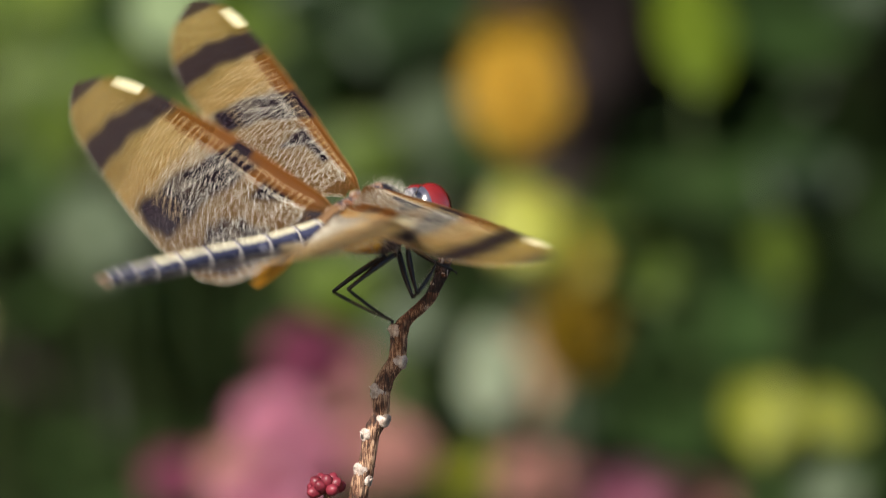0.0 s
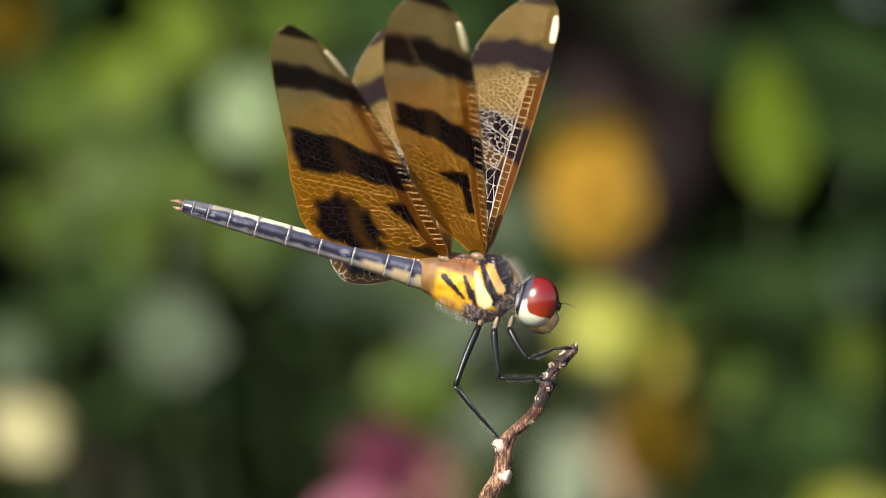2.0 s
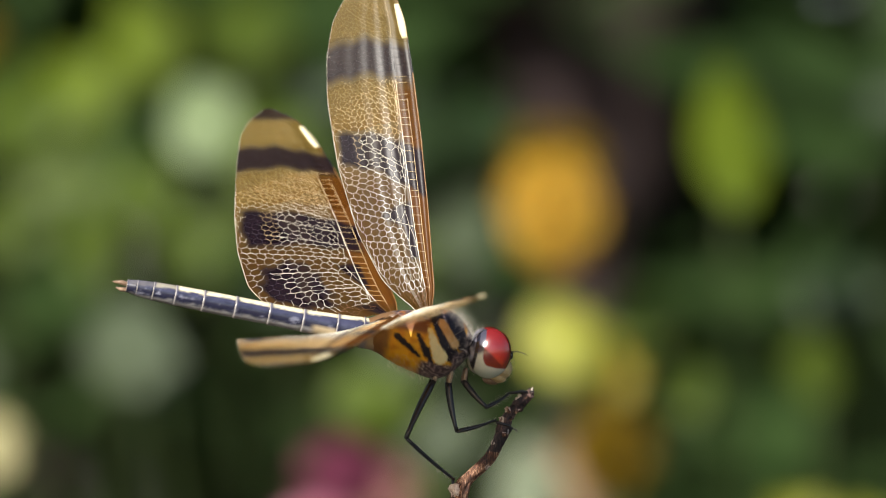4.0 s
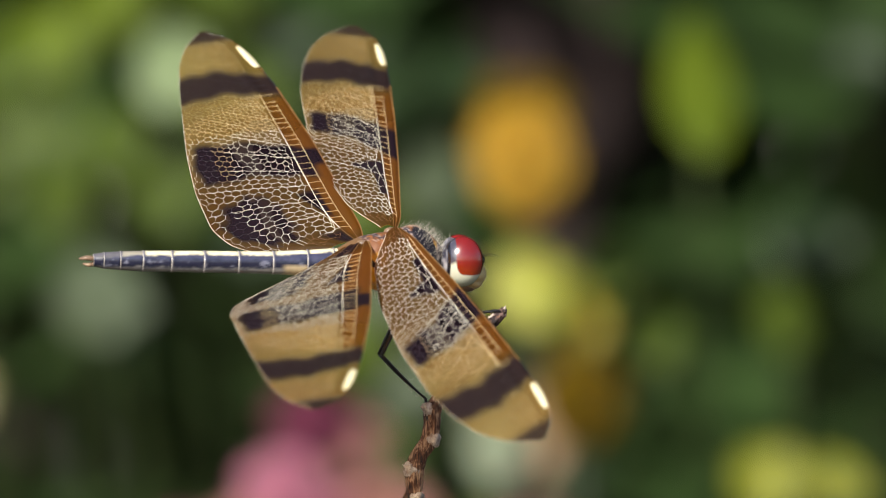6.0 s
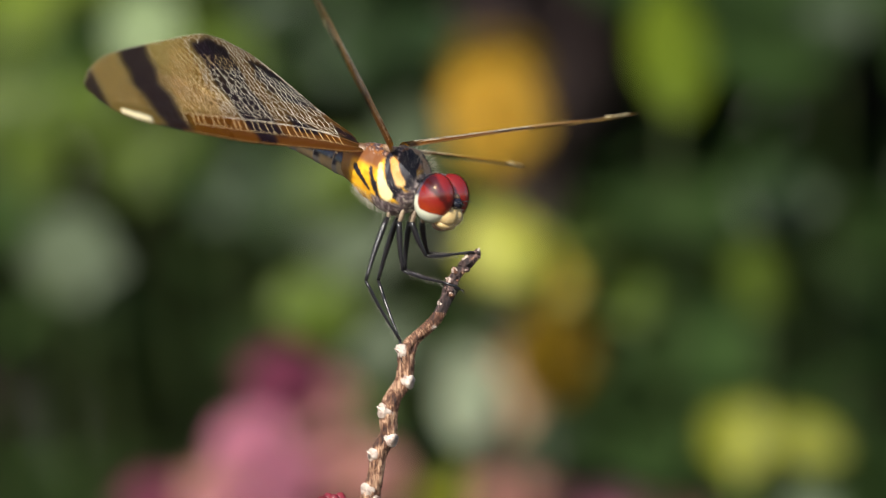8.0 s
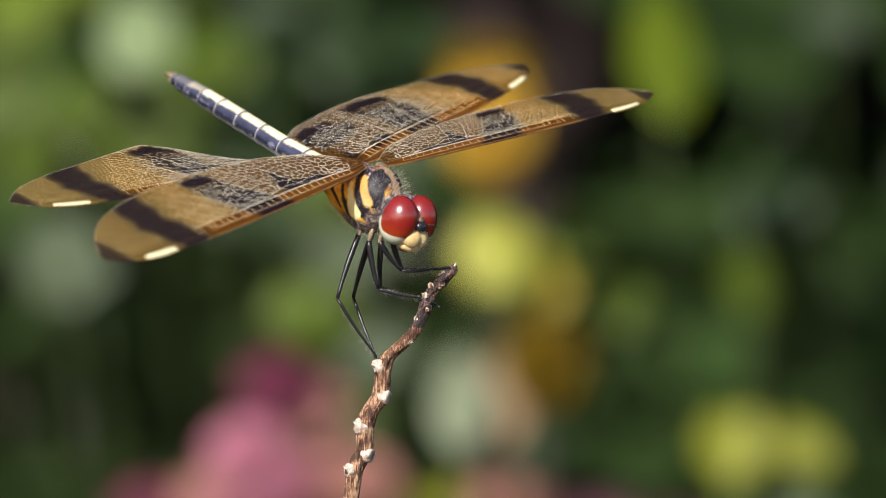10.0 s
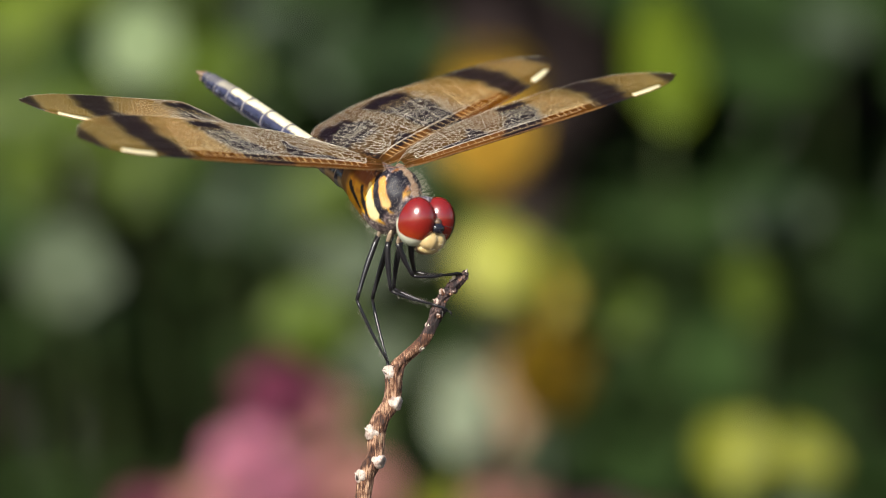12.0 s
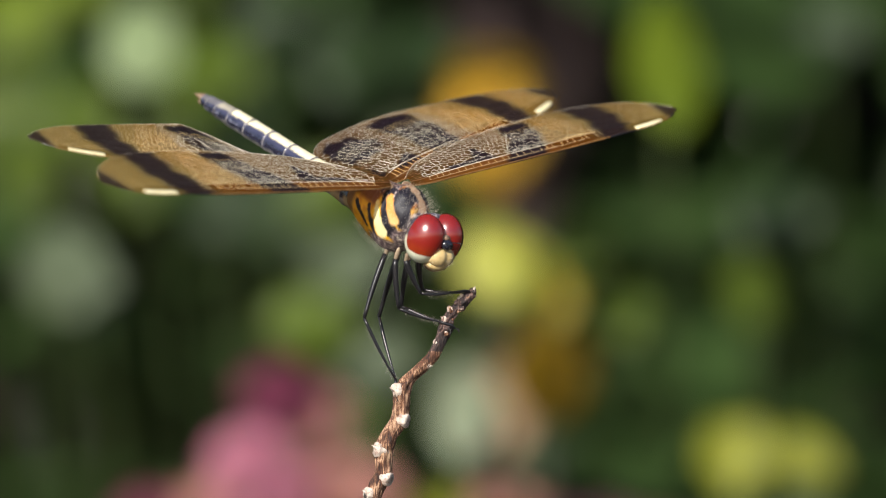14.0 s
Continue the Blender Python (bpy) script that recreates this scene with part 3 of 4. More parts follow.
def vein_net(kind, seed):
    """Cell walls of the wing: cells in curved rows, every fourth row bounded by a straight long vein, and the ladder in front."""
    from mathutils.geometry import delaunay_2d_cdt
    rng = random.Random(seed)
    L, front = SPAN[kind], 0.20
    step, run = (0.48, 0.74) if kind == "F" else (0.50, 0.78)
    pts, rails = [], []
    shift, row, i = 0.0, -4 * step / L, 0
    while row < 1.05:
        i += 1
        row += step / L * (1.0 + 0.12 * soft_step(row, 0.42, 0.10) - 0.10 * soft_step(row, 0.45, 0.7))
        if i % 4:
            shift = 0.5 - shift
        else:
            rails.append(row - 0.5 * step / L)
        k = row_slope(row)
        x = shift * run
        chord = 13.0 if kind == "H" else 9.0
        while x < chord * 1.1:
            c = front + 0.02 + x / chord
            s = row + k * (c - front) + rng.uniform(-0.10, 0.10) / L
            big = 1.0 + 0.35 * soft_step(s, 0.42, 0.05) - 0.18 * soft_step(s, 0.4, 0.7)
            x += run * big * rng.uniform(0.78, 1.22)
            if not 0.01 < s < 1.0 or c > 1.04:
                continue
            if s < 0.52 and c < 0.62 and wing_bands(kind, s, c) > 0.5 and rng.random() < 0.25:
                continue
            if s < 0.32 and c < 0.34 and wing_bands(kind, s, c) > 0.5 and rng.random() < 0.8:
                continue
            a, b = edge_fast[kind](s)
            pts.append((a + (b - a) * c, s * L))
    v2, _, tris, *_ = delaunay_2d_cdt([Vector(p) for p in pts], [], [], 0, 1e-6)
    cen, owner = [], {}
    for i, t in enumerate(tris):
        m = sum((v2[k] for k in t), Vector((0, 0))) / 3
        cen.append(m)
        for k in range(3):
            e = tuple(sorted((t[k], t[(k + 1) % 3])))
            owner.setdefault(e, []).append(i)

    def share(p):
        s = p.y / L
        a, b = edge_fast[kind](min(max(s, 0), 1))
        return s, (a - p.x) / max(a - b, 0.05)
    lines = []
    for pair in owner.values():
        if len(pair) == 2 and (cen[pair[0]] - cen[pair[1]]).length < 2.2:
            (s0, c0), (s1, c1) = share(cen[pair[0]]), share(cen[pair[1]])
            if 0.01 < s0 < 0.985 and 0.01 < s1 < 0.985 and front - 0.015 < c0 < 1.0 and front - 0.015 < c1 < 1.0:
                thin = 0.72 if c0 < 0.45 and s0 < 0.52 and wing_bands(kind, s0, min(max(c0, 0), 1)) > 0.5 else 1.0
                lines.append(((s0, c0), (s1, c1), thin * (0.0215 + 0.003 * soft_step(s0, 0.35, 0.1))))
    # long veins between groups of rows
    for row in rails:
        k, prev = row_slope(row), None
        for c in np.linspace(front, 0.99, 26):
            q = (row + k * (c - front), c)
            if prev and 0.01 < prev[0] < 0.96:
                lines.append((prev, q, 0.022 * (1.1 - 0.5 * c)))
            prev = q
    # the three leading veins and the ladder of cross veins between them
    for c_at, end, r in ((0.0, 0.97, 0.070), (0.10, 0.62, 0.024), (front, 0.93, 0.038)):
        ss = np.linspace(0.0, end, 60)
        for p, q in zip(ss, ss[1:]):
            lines.append(((p, c_at), (q, c_at), r))
    for k in range(34):
        s = 0.05 + 0.9 * k / 34 + rng.uniform(-0.006, 0.006)
        if not 0.78 < s < 0.91:
            lines.append(((s, 0.0), (s + 0.004, 0.10 if s < 0.62 else front), 0.018))
        if s < 0.62:
            lines.append(((s + 0.010, 0.10), (s + 0.014, front), 0.018))
    ss = np.linspace(0.0, 1.0, 90)
    for p, q in zip(ss, ss[1:]):
        lines.append(((p, 1.0), (q, 1.0), 0.032))
    return lines


def table_edges(kind):
    ss = np.linspace(0, 1, 400)
    la, tr = [edge(LEAD[kind], s) for s in ss], [edge(TRAIL[kind], s) for s in ss]
    return lambda s: (float(np.interp(s, ss, la)), float(np.interp(s, ss, tr)))


edge_fast = {k: table_edges(k) for k in "FH"}


def make_wing(fly, kind, side, net):
    name = "forewing" if kind == "F" else "hindwing"
    spans, rows = wing_spans(150), 56
    verts, faces, band, amber, root = [], [], [], [], []
    for s in spans:
        for k in range(rows):
            c = k / (rows - 1)
            v = wing_place(kind, s, c, side)
            v.y *= side
            v.z += 0.012 * MM
            verts.append(v)
            band.append(wing_bands(kind, s, c))
            amber.append(wing_amber(kind, s, c))
            root.append(wing_root(kind, s, c))
    for i in range(len(spans) - 1):
        for k in range(rows - 1):
            a = i * rows + k
            faces.append((a, a + rows, a + rows + 1, a + 1))
    def skin(nm, mat, parent, label, shift):
        me = mesh(nm, [v + Vector((0, 0, shift * MM)) for v in verts], faces)
        for at, vals in (("band", band), ("amber", amber), ("root", root)):
            layer = me.attributes.new(at, "FLOAT", "POINT")
            layer.data.foreach_set("value", vals)
        return finish(nm, me, mat, parent, label)

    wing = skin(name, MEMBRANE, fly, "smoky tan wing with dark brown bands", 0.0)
    skin("wing_underside", MEMBRANE_BELOW, wing, "amber underside of the wing, through-light glow in its colour", -0.024)
    for up, nm in ((1, "vein"), (-1, "underside_vein")):
        vv, ff, mats = [], [], []
        for (s0, c0), (s1, c1), r in net:
            p, q = wing_place(kind, min(s0, 1), c0, side), wing_place(kind, min(s1, 1), c1, side)
            if (p - q).length < 1e-6:
                continue
            out = soft_step(s0 + 0.10 * c0, 0.62, 0.80)
            thick = r * (1 - 0.5 * out) * (1.12 - 0.4 * min(c0, 1))
            for e in (p, q):
                e.y *= side
                e.z += up * (0.014 + thick * 0.12) * MM
            n, m = len(ff), len(vv)
            tube(vv, ff, [p, q], [thick * MM] * 2, 4, False)
            flat = 0.6 if r < 0.06 else 0.8
            for i in range(m, len(vv)):
                cz = (p if i - m < 4 else q).z
                vv[i].z = cz + (vv[i].z - cz) * flat
            gold = c0 < 0.01 and r > 0.06 or s0 < 0.05
            pig = wing_bands(kind, s0, min(max(c0, 0), 1))
            dark = (out > 0.3 or c0 > 0.80 or up < 0) and pig > 0.4
            dusk = out > 0.55 or c0 > 0.68 and s0 > 0.3 and pig > 0.4
            warm = c0 < 0.195 or s0 > 0.5 + 0.06 * c0
            # trailing edge kept in the palest vein colour, imitating glints along the margin
            rim = c0 > 0.999
            mats += [0 if rim else 3 if dark else 1 if gold else 2 if dusk else 4 if warm else 0] * (len(ff) - n)
        me = mesh(nm, vv, ff)
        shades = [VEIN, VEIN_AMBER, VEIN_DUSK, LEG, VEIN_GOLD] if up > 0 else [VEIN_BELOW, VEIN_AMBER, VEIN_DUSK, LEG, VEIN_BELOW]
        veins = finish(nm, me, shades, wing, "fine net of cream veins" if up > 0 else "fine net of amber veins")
        me.polygons.foreach_set("material_index", mats)
        veins["kind"] = "stuff"
    # the pale stigma at the leading edge
    verts, faces = [], []
    n = 14
    for layer in (-1, 1):
        for i in range(n):
            s = 0.795 + 0.105 * i / (n - 1)
            fat = math.sin(math.pi * min(max(i / (n - 1), 0.06), 0.94)) ** 0.2
            for c in (0.0, 0.092 * fat):
                v = wing_place(kind, s, c, side)
                v.y *= side
                v.z += layer * 0.09 * MM
                verts.append(v)
    for i in range(n - 1):
        a, b = 2 * i, 2 * n + 2 * i
        faces += [(a, a + 1, a + 3, a + 2), (b, b + 2, b + 3, b + 1), (a, a + 2, b + 2, b), (a + 1, b + 1, b + 3, a + 3)]
    faces += [(0, 2 * n, 2 * n + 1, 1), (2 * n - 2, 2 * n - 1, 4 * n - 1, 4 * n - 2)]
    finish("stigma", mesh("stigma", verts, faces), STIGMA, wing, "pale cream wing spot")
    return wing


HINGES = {"F": Vector((1.4, 1.5, 1.2)), "H": Vector((-1.8, 1.6, -0.1))}


def wing_pose(kind, side, flap, sweep, twist):
    """Pose of a wing on the body, in degrees: raised, swept forwards, leading edge turned down."""
    r = (pose(0, 0, 0, flap * side) @ pose(0, 0, 0, 0, 0, -sweep * side) @ pose(0, 0, 0, 0, twist)).to_3x3()
    h = HINGES[kind] * MM
    return Matrix.Translation((h.x, h.y * side, h.z)) @ r.to_4x4()


# ---- legs ----
# root on the body, foothold on the twig (both in millimetres), lengths of femur and tibia, how the knee bends down and out
TIP = Vector((0.00396, 0.0, 0.69855))
LEGS = {
    "front": ((6.2, 0.9, -4.9), (-1.9, 0.40, 0.05), 3.7, 3.2, -0.7, 0.8),
    "middle": ((4.8, 0.9, -5.4), (-3.2, 0.5, -2.8), 4.9, 4.2, -0.25, 0.3),
    "hind": ((3.3, 0.9, -5.5), (-7.5, 0.4, -8.6), 6.7, 6.9, 0.7, 0.8),
}


def make_leg(fly, which, side):
    root, hold, fl, tl, bend_down, bend_out = LEGS[which]
    rng = random.Random(which + str(side))
    made = []
    for nm, ln, r0, r1 in (("femur", fl, 0.33, 0.23), ("tibia", tl, 0.19, 0.13)):
        v, f = [], []
        pts = [Vector((0, 0.12 * math.sin(math.pi * u), ln * u)) * MM for u in np.linspace(0, 1, 9)]
        rad = [(r0 + (r1 - r0) * u) * (0.8 + 0.2 * math.sin(math.pi * min(u * 1.3, 1))) * MM for u in np.linspace(0, 1, 9)]
        tube(v, f, pts, rad, 10)
        ob = finish(nm, mesh(nm, v, f), LEG, fly, "shiny black leg joint")
        v, f = [], []
        for i in range(44 if nm == "tibia" else 18):
            z = ln * (0.12 + 0.84 * i / (44 if nm == "tibia" else 18))
            a = rng.choice((0.3, -0.5, 2.8)) + rng.uniform(-0.3, 0.3)
            d = Vector((math.sin(a), math.cos(a), 0.7)) * (0.50 if nm == "tibia" else 0.34) * rng.uniform(0.5, 1.2)
            p = Vector((0, 0.1, z))
            tube(v, f, [p * MM, (p + d) * MM], [0.015 * MM, 0.004 * MM], 3, False)
        finish("bristle", mesh("bristle", v, f), BRISTLE, ob)["kind"] = "stuff"
        made.append(ob)
    v, f = [], []
    tube(v, f, [Vector(p) * MM for p in ((0, 0, 0), (0, 0.1, 0.7), (0, 0.25, 1.3), (0, 0.15, 1.8))], [0.15 * MM, 0.14 * MM, 0.13 * MM, 0.1 * MM], 8)
    for s in (-1, 1):
        tube(v, f, [Vector(p) * MM for p in ((0, 0.15, 1.75), (s * 0.15, 0.2, 2.15), (s * 0.22, -0.05, 2.35))], [0.06 * MM, 0.05 * MM, 0.012 * MM], 5)
    made.append(finish("tarsus", mesh("tarsus", v, f), LEG, fly))
    return made


def aim(origin, target, hint):
    """Pose at origin whose z axis points at target and whose y axis leans to hint."""
    z = (target - origin).normalized()
    y = (hint - z * hint.dot(z)).normalized()
    m = Matrix((y.cross(z), y, z)).transposed().to_4x4()
    m.translation = origin
    return m


def leg_poses(body, which, side):
    """Femur, tibia and tarsus in the body's space, with the foot held on the twig."""
    root, hold, fl, tl, bend_down, bend_out = LEGS[which]
    a = Vector((root[0], root[1] * side, root[2])) * MM
    hold_w = TIP + Vector((hold[0], hold[1] * side, hold[2])) * MM
    b = body.inverted() @ hold_w
    d = (b - a)
    r, l1, l2 = d.length, fl * MM, tl * MM
    if r > (l1 + l2) * 0.995:
        l1, l2 = l1 * r / (l1 + l2) / 0.99, l2 * r / (l1 + l2) / 0.99
    k = (l1 * l1 - l2 * l2 + r * r) / (2 * r)
    h = math.sqrt(max(l1 * l1 - k * k, 0))
    pole = body.to_3x3().inverted() @ Vector((-1.0, 0, bend_down)) + Vector((-0.3, bend_out * side, 0))
    u = d.normalized()
    pole = (pole - u * pole.dot(u)).normalized()
    knee = a + u * k + pole * h
    shin = aim(knee, b, pole)
    ankle = knee + (b - knee).normalized() * tl * MM * 0.98
    way = body.to_3x3().inverted() @ Vector({"hind": (0.0, -0.1, -1.0), "middle": (0.75, 0.0, -0.4), "front": (1.0, 0.0, -0.05)}[which])
    return aim(a, knee, pole), shin, aim(ankle, ankle + way, -pole)


fly = tagged(new("dragonfly"), "orange and black dragonfly with banded wings perched on a twig", "dragonfly")
make_thorax(fly)
make_head(fly)
make_abdomen(fly)
WINGS = {}
NETS = {k: vein_net(k, ord(k)) for k in "FH"}
for kind in "FH":
    for side in (1, -1):
        WINGS[kind, side] = make_wing(fly, kind, side, NETS[kind])
FEET = {(w, s): make_leg(fly, w, s) for w in LEGS for s in (-1, 1)}

# ---- twig ----
TWIG = ((0.1, 0, 0), (-0.3, 0, -0.3), (-1.1, 0, -1.1), (-2.1, 0, -2.1), (-2.5, 0, -3.1), (-3.2, 0, -5.0), (-4.2, 0.1, -6.6), (-6.0, 0.1, -8.3),
        (-6.8, 0, -9.5), (-6.9, 0, -11.1), (-7.2, 0, -12.6), (-8.3, 0, -14.4), (-8.7, 0.1, -16.1), (-8.8, 0, -18.0), (-9.6, 0, -19.8), (-10.1, 0, -22.5),
        (-11, 0, -26), (-12, 1, -33), (-15, 3, -60), (-20, 8, -140), (-26, 10, -320), (-30, 10, -705))
TWIG_R = (0.40, 0.50, 0.48, 0.36, 0.62, 0.55, 0.56, 0.62, 0.84, 0.76, 0.78, 0.80, 0.88, 0.80, 0.80, 0.80, 0.82, 0.85, 1.2, 2.0, 3.0, 3.6)
# nodes: place along the twig's run, side seen along y (degrees from +x), size
NODES = ((0.3, 60, 0.42), (2.3, -35, 0.34), (3.6, 165, 0.42), (4.3, -25, 0.40), (5.0, 150, 0.36), (6.2, -40, 0.40), (8.0, 190, 0.62), (9.9, -15, 0.62),
         (10.2, 175, 0.28), (11.7, 170, 0.66), (13.1, -20, 0.62), (14.0, 180, 0.60), (15.2, 185, 0.62), (15.5, -10, 0.5), (16.6, 175, 0.6))


def make_twig():
    n = 1300
    # more points in the thin upper part
    us = [len(TWIG) - 1 - (len(TWIG) - 1) * (1 - k / (n - 1)) ** 1.0 for k in range(n)]
    pts = smoothed(TWIG, n)
    rad = np.interp(us, range(len(TWIG)), TWIG_R)
    verts, faces = [], []
    tube(verts, faces, [TIP + Vector(p) * MM for p in pts], [r * MM for r in rad], 32)
    for i, v in enumerate(verts):
        k = i // 32
        c = TIP + Vector(pts[min(k, n - 1)]) * MM
        out = (v - c) / MM
        a = math.atan2(out.y, out.x)
        lobe = Vector((math.cos(a), math.sin(a), 0))
        grain = noise.noise(Vector((lobe.x * 2.4, lobe.y * 2.4, c.z * 420))) * 0.30 + noise.noise(Vector((lobe.x * 7, lobe.y * 7, c.z * 900))) * 0.22
        grain += noise.noise(Vector((lobe.x * 2, lobe.y * 2, c.z * 1900))) * 0.45 * soft_step(c.z, 0.692, 0.696)
        v += (v - c) * grain
    twig = finish("twig", mesh("twig", verts, faces), [BARK, BARK_DARK])
    for f in twig.data.polygons:
        f.material_index = int(f.center.z + 0.0006 * noise.noise(f.center * 900) > TIP.z - 0.0056)
    tagged(twig, "bare brown twig with pale knobbly leaf scars", "twig")
    rng = random.Random(3)
    for u, ang, size in NODES:
        size *= 1.12 if u > 7 else 0.9
        i = min(int(u), len(TWIG) - 2)
        p = np.array(TWIG[i]) * (1 - u + i) + np.array(TWIG[i + 1]) * (u - i)
        r = float(np.interp(u, range(len(TWIG)), TWIG_R))
        a = radians(ang)
        d = Vector((math.cos(a), -0.55, math.sin(a))).normalized()
        # a swollen cushion ending in a pale raised rim round a sunken pith
        c = Vector(p) + d * r * 0.5
        for nm, hs, ks, mat, lab in (("leaf_scar", (-0.6, 0.0, 0.45, 0.72, 0.86, 0.80, 0.55), (0.95, 1.05, 1.0, 0.98, 0.86, 0.66, 0.55), SCAR, "pale cupped leaf scar"),
                                     ("scar_pith", (0.2, 0.5, 0.62, 0.66), (0.62, 0.62, 0.45, 0.05), PITH, "")):
            v, f = [], []
            tube(v, f, [(c + d * h * size) * MM + TIP for h in hs], [k * size * MM for k in ks], 16)
            for q in v:
                o = q - TIP
                q += Vector((noise.noise(o * 2600), noise.noise(o * 2600 + Vector((9, 0, 0))), noise.noise(o * 2600 + Vector((0, 7, 0))))) * 0.26 * size * MM
            ob = finish(nm, mesh(nm, v, f), mat if u > 3 else BARK_DARK if nm == "leaf_scar" else mat, twig, lab if u > 3 else "")
        if rng.random() < 0.5:
            v, f = [], []
            e = Vector((d.x, -0.1, d.z + 0.9)).normalized()
            q = c + d * size * 0.7
            tube(v, f, [q * MM + TIP, (q + e * size * 0.45) * MM + TIP, (q + e * size * 0.75 + d * 0.15) * MM + TIP], [0.17 * MM, 0.12 * MM, 0.03 * MM], 6)
            finish("dry_stipule", mesh("dry_stipule", v, f), SCAR, twig)
    # flaky bud scales on the dead tip
    for k in range(26):
        u = rng.uniform(0.0, 5.2)
        i = int(u)
        p = np.array(TWIG[i]) * (1 - u + i) + np.array(TWIG[i + 1]) * (u - i)
        a = rng.uniform(0, 6.28)
        d = Vector((math.cos(a), -0.8 + 0.8 * rng.random(), math.sin(a))).normalized()
        size = rng.uniform(0.18, 0.44)
        c = Vector(p) + d * (float(np.interp(u, range(len(TWIG)), TWIG_R)) - 0.05)
        e = (d + Vector((0.4, 0, 0.8))).normalized()
        v, f = [], []
        tube(v, f, [(c + e * h * size) * MM + TIP for h in (-0.6, 0.0, 0.7, 1.2)], [q * size * MM for q in (0.5, 0.8, 0.6, 0.1)], 9)
        for q in v:
            q += Vector([rng.uniform(-1, 1) for _ in range(3)]) * 0.22 * size * MM
        finish("bud_scale", mesh("bud_scale", v, f), (BARK_DARK, BARK_DARK, SCAR, BARK)[k % 4], twig)
    # a side shoot with dark red buds
    v, f = [], []
    tube(v, f, [TIP + Vector(p) * MM for p in ((-11.5, 0.2, -30), (-12.8, 0.6, -28), (-14.0, 0.8, -26.2), (-14.1, 0.8, -25.4))], [0.5 * MM, 0.42 * MM, 0.4 * MM, 0.3 * MM], 10)
    finish("side_shoot", mesh("side_shoot", v, f), BARK, twig)
    for k in range(13):
        a = k * 2.4
        h = 0.25 + 0.75 * (k / 13)
        d = Vector((math.cos(a) * math.sin(h * 1.6), math.sin(a) * math.sin(h * 1.6), math.cos(h * 1.6)))
        c = Vector((-14.1, 0.8, -25.6)) + d * 1.25
        v, f = [], []
        tube(v, f, [(c + d * t) * MM + TIP for t in (-1.0, -0.45, 0.0, 0.45, 0.8, 0.95)], [q * MM for q in (0.15, 0.42, 0.62, 0.60, 0.35, 0.05)], 12)
        finish("bud", mesh("bud", v, f), BUD, twig, "dark red flower bud")
    return twig


make_twig()

# ---- garden behind ----
SOIL = mottled("garden_soil", (0.018, 0.012, 0.009), (0.06, 0.042, 0.03), 9.0, 0.95, 0.004)
STEM = mottled("green_stem", (0.03, 0.05, 0.015), (0.08, 0.11, 0.03), 120.0, 0.6)
WOOD = mottled("shrub_wood", (0.013, 0.007, 0.007), (0.036, 0.018, 0.017), 60.0, 0.85, 0.001)
LEAVES = {
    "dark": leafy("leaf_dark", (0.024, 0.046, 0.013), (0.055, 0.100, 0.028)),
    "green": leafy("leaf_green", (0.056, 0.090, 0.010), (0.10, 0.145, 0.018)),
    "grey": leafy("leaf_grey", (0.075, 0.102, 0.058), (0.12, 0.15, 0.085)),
    # pale and silver: base colour raised to hold sun glints off the leaves
    "pale": leafy("leaf_pale_glint", (0.19, 0.26, 0.115), (0.27, 0.34, 0.175)),
    "silver": leafy("leaf_silver_glint", (0.26, 0.305, 0.20), (0.37, 0.42, 0.29)),
    # darker copy of the dark leaf, its colour carrying the bed's shade
    "deep": leafy("leaf_deep_shaded", (0.014, 0.028, 0.010), (0.034, 0.062, 0.020)),
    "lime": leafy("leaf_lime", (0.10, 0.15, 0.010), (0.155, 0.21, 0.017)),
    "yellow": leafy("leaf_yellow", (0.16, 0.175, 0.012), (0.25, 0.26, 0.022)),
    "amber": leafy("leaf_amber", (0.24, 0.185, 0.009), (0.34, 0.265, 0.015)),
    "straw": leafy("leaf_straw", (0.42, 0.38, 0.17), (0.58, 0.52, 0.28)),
    # citron is lightened too, a glint painted into the leaf colour
    "citron": leafy("leaf_citron_glint", (0.28, 0.295, 0.04), (0.40, 0.40, 0.065)),
    "orange": leafy("petal_orange", (0.42, 0.245, 0.022), (0.55, 0.345, 0.05)),
    "rust": leafy("petal_rust", (0.13, 0.082, 0.005), (0.19, 0.12, 0.008)),
    "pink": leafy("petal_pink", (0.42, 0.13, 0.22), (0.60, 0.26, 0.34)),
    "rose": leafy("petal_rose", (0.14, 0.03, 0.06), (0.24, 0.06, 0.11)),
    "salmon": leafy("petal_salmon", (0.37, 0.17, 0.15), (0.54, 0.29, 0.24)),
    "buff": leafy("leaf_buff", (0.42, 0.27, 0.16), (0.58, 0.40, 0.26)),
}


def blade(verts, faces, base, along, across, length, width, curl=0.12, n=8):
    """One leaf: a cupped, pointed blade from base along its length."""
    up = along.cross(across).normalized()
    start = len(verts)
    for i in range(n + 1):
        t = i / n
        w = width * 0.5 * math.sin(math.pi * (0.04 + 0.93 * t) ** 0.85)
        mid = base + along * length * t - up * length * curl * t * t
        for k in (-1, -0.5, 0, 0.5, 1):
            verts.append(mid + across * w * k + up * (w * 0.28 * abs(k) + 0.03 * width * math.sin(9 * t + 2 * k)))
    for i in range(n):
        for k in range(4):
            a = start + i * 5 + k
            faces.append((a, a + 1, a + 6, a + 5))


def at_depth(across_at, down_at, depth):
    """Place that stands at that depth from the lens, by the angle's share of the field's width."""
    k = math.tan(radians(4.5)) / 784 * depth
    return Vector(((across_at - 784) * k, depth - 0.556, 0.70 - (down_at - 441) * k))


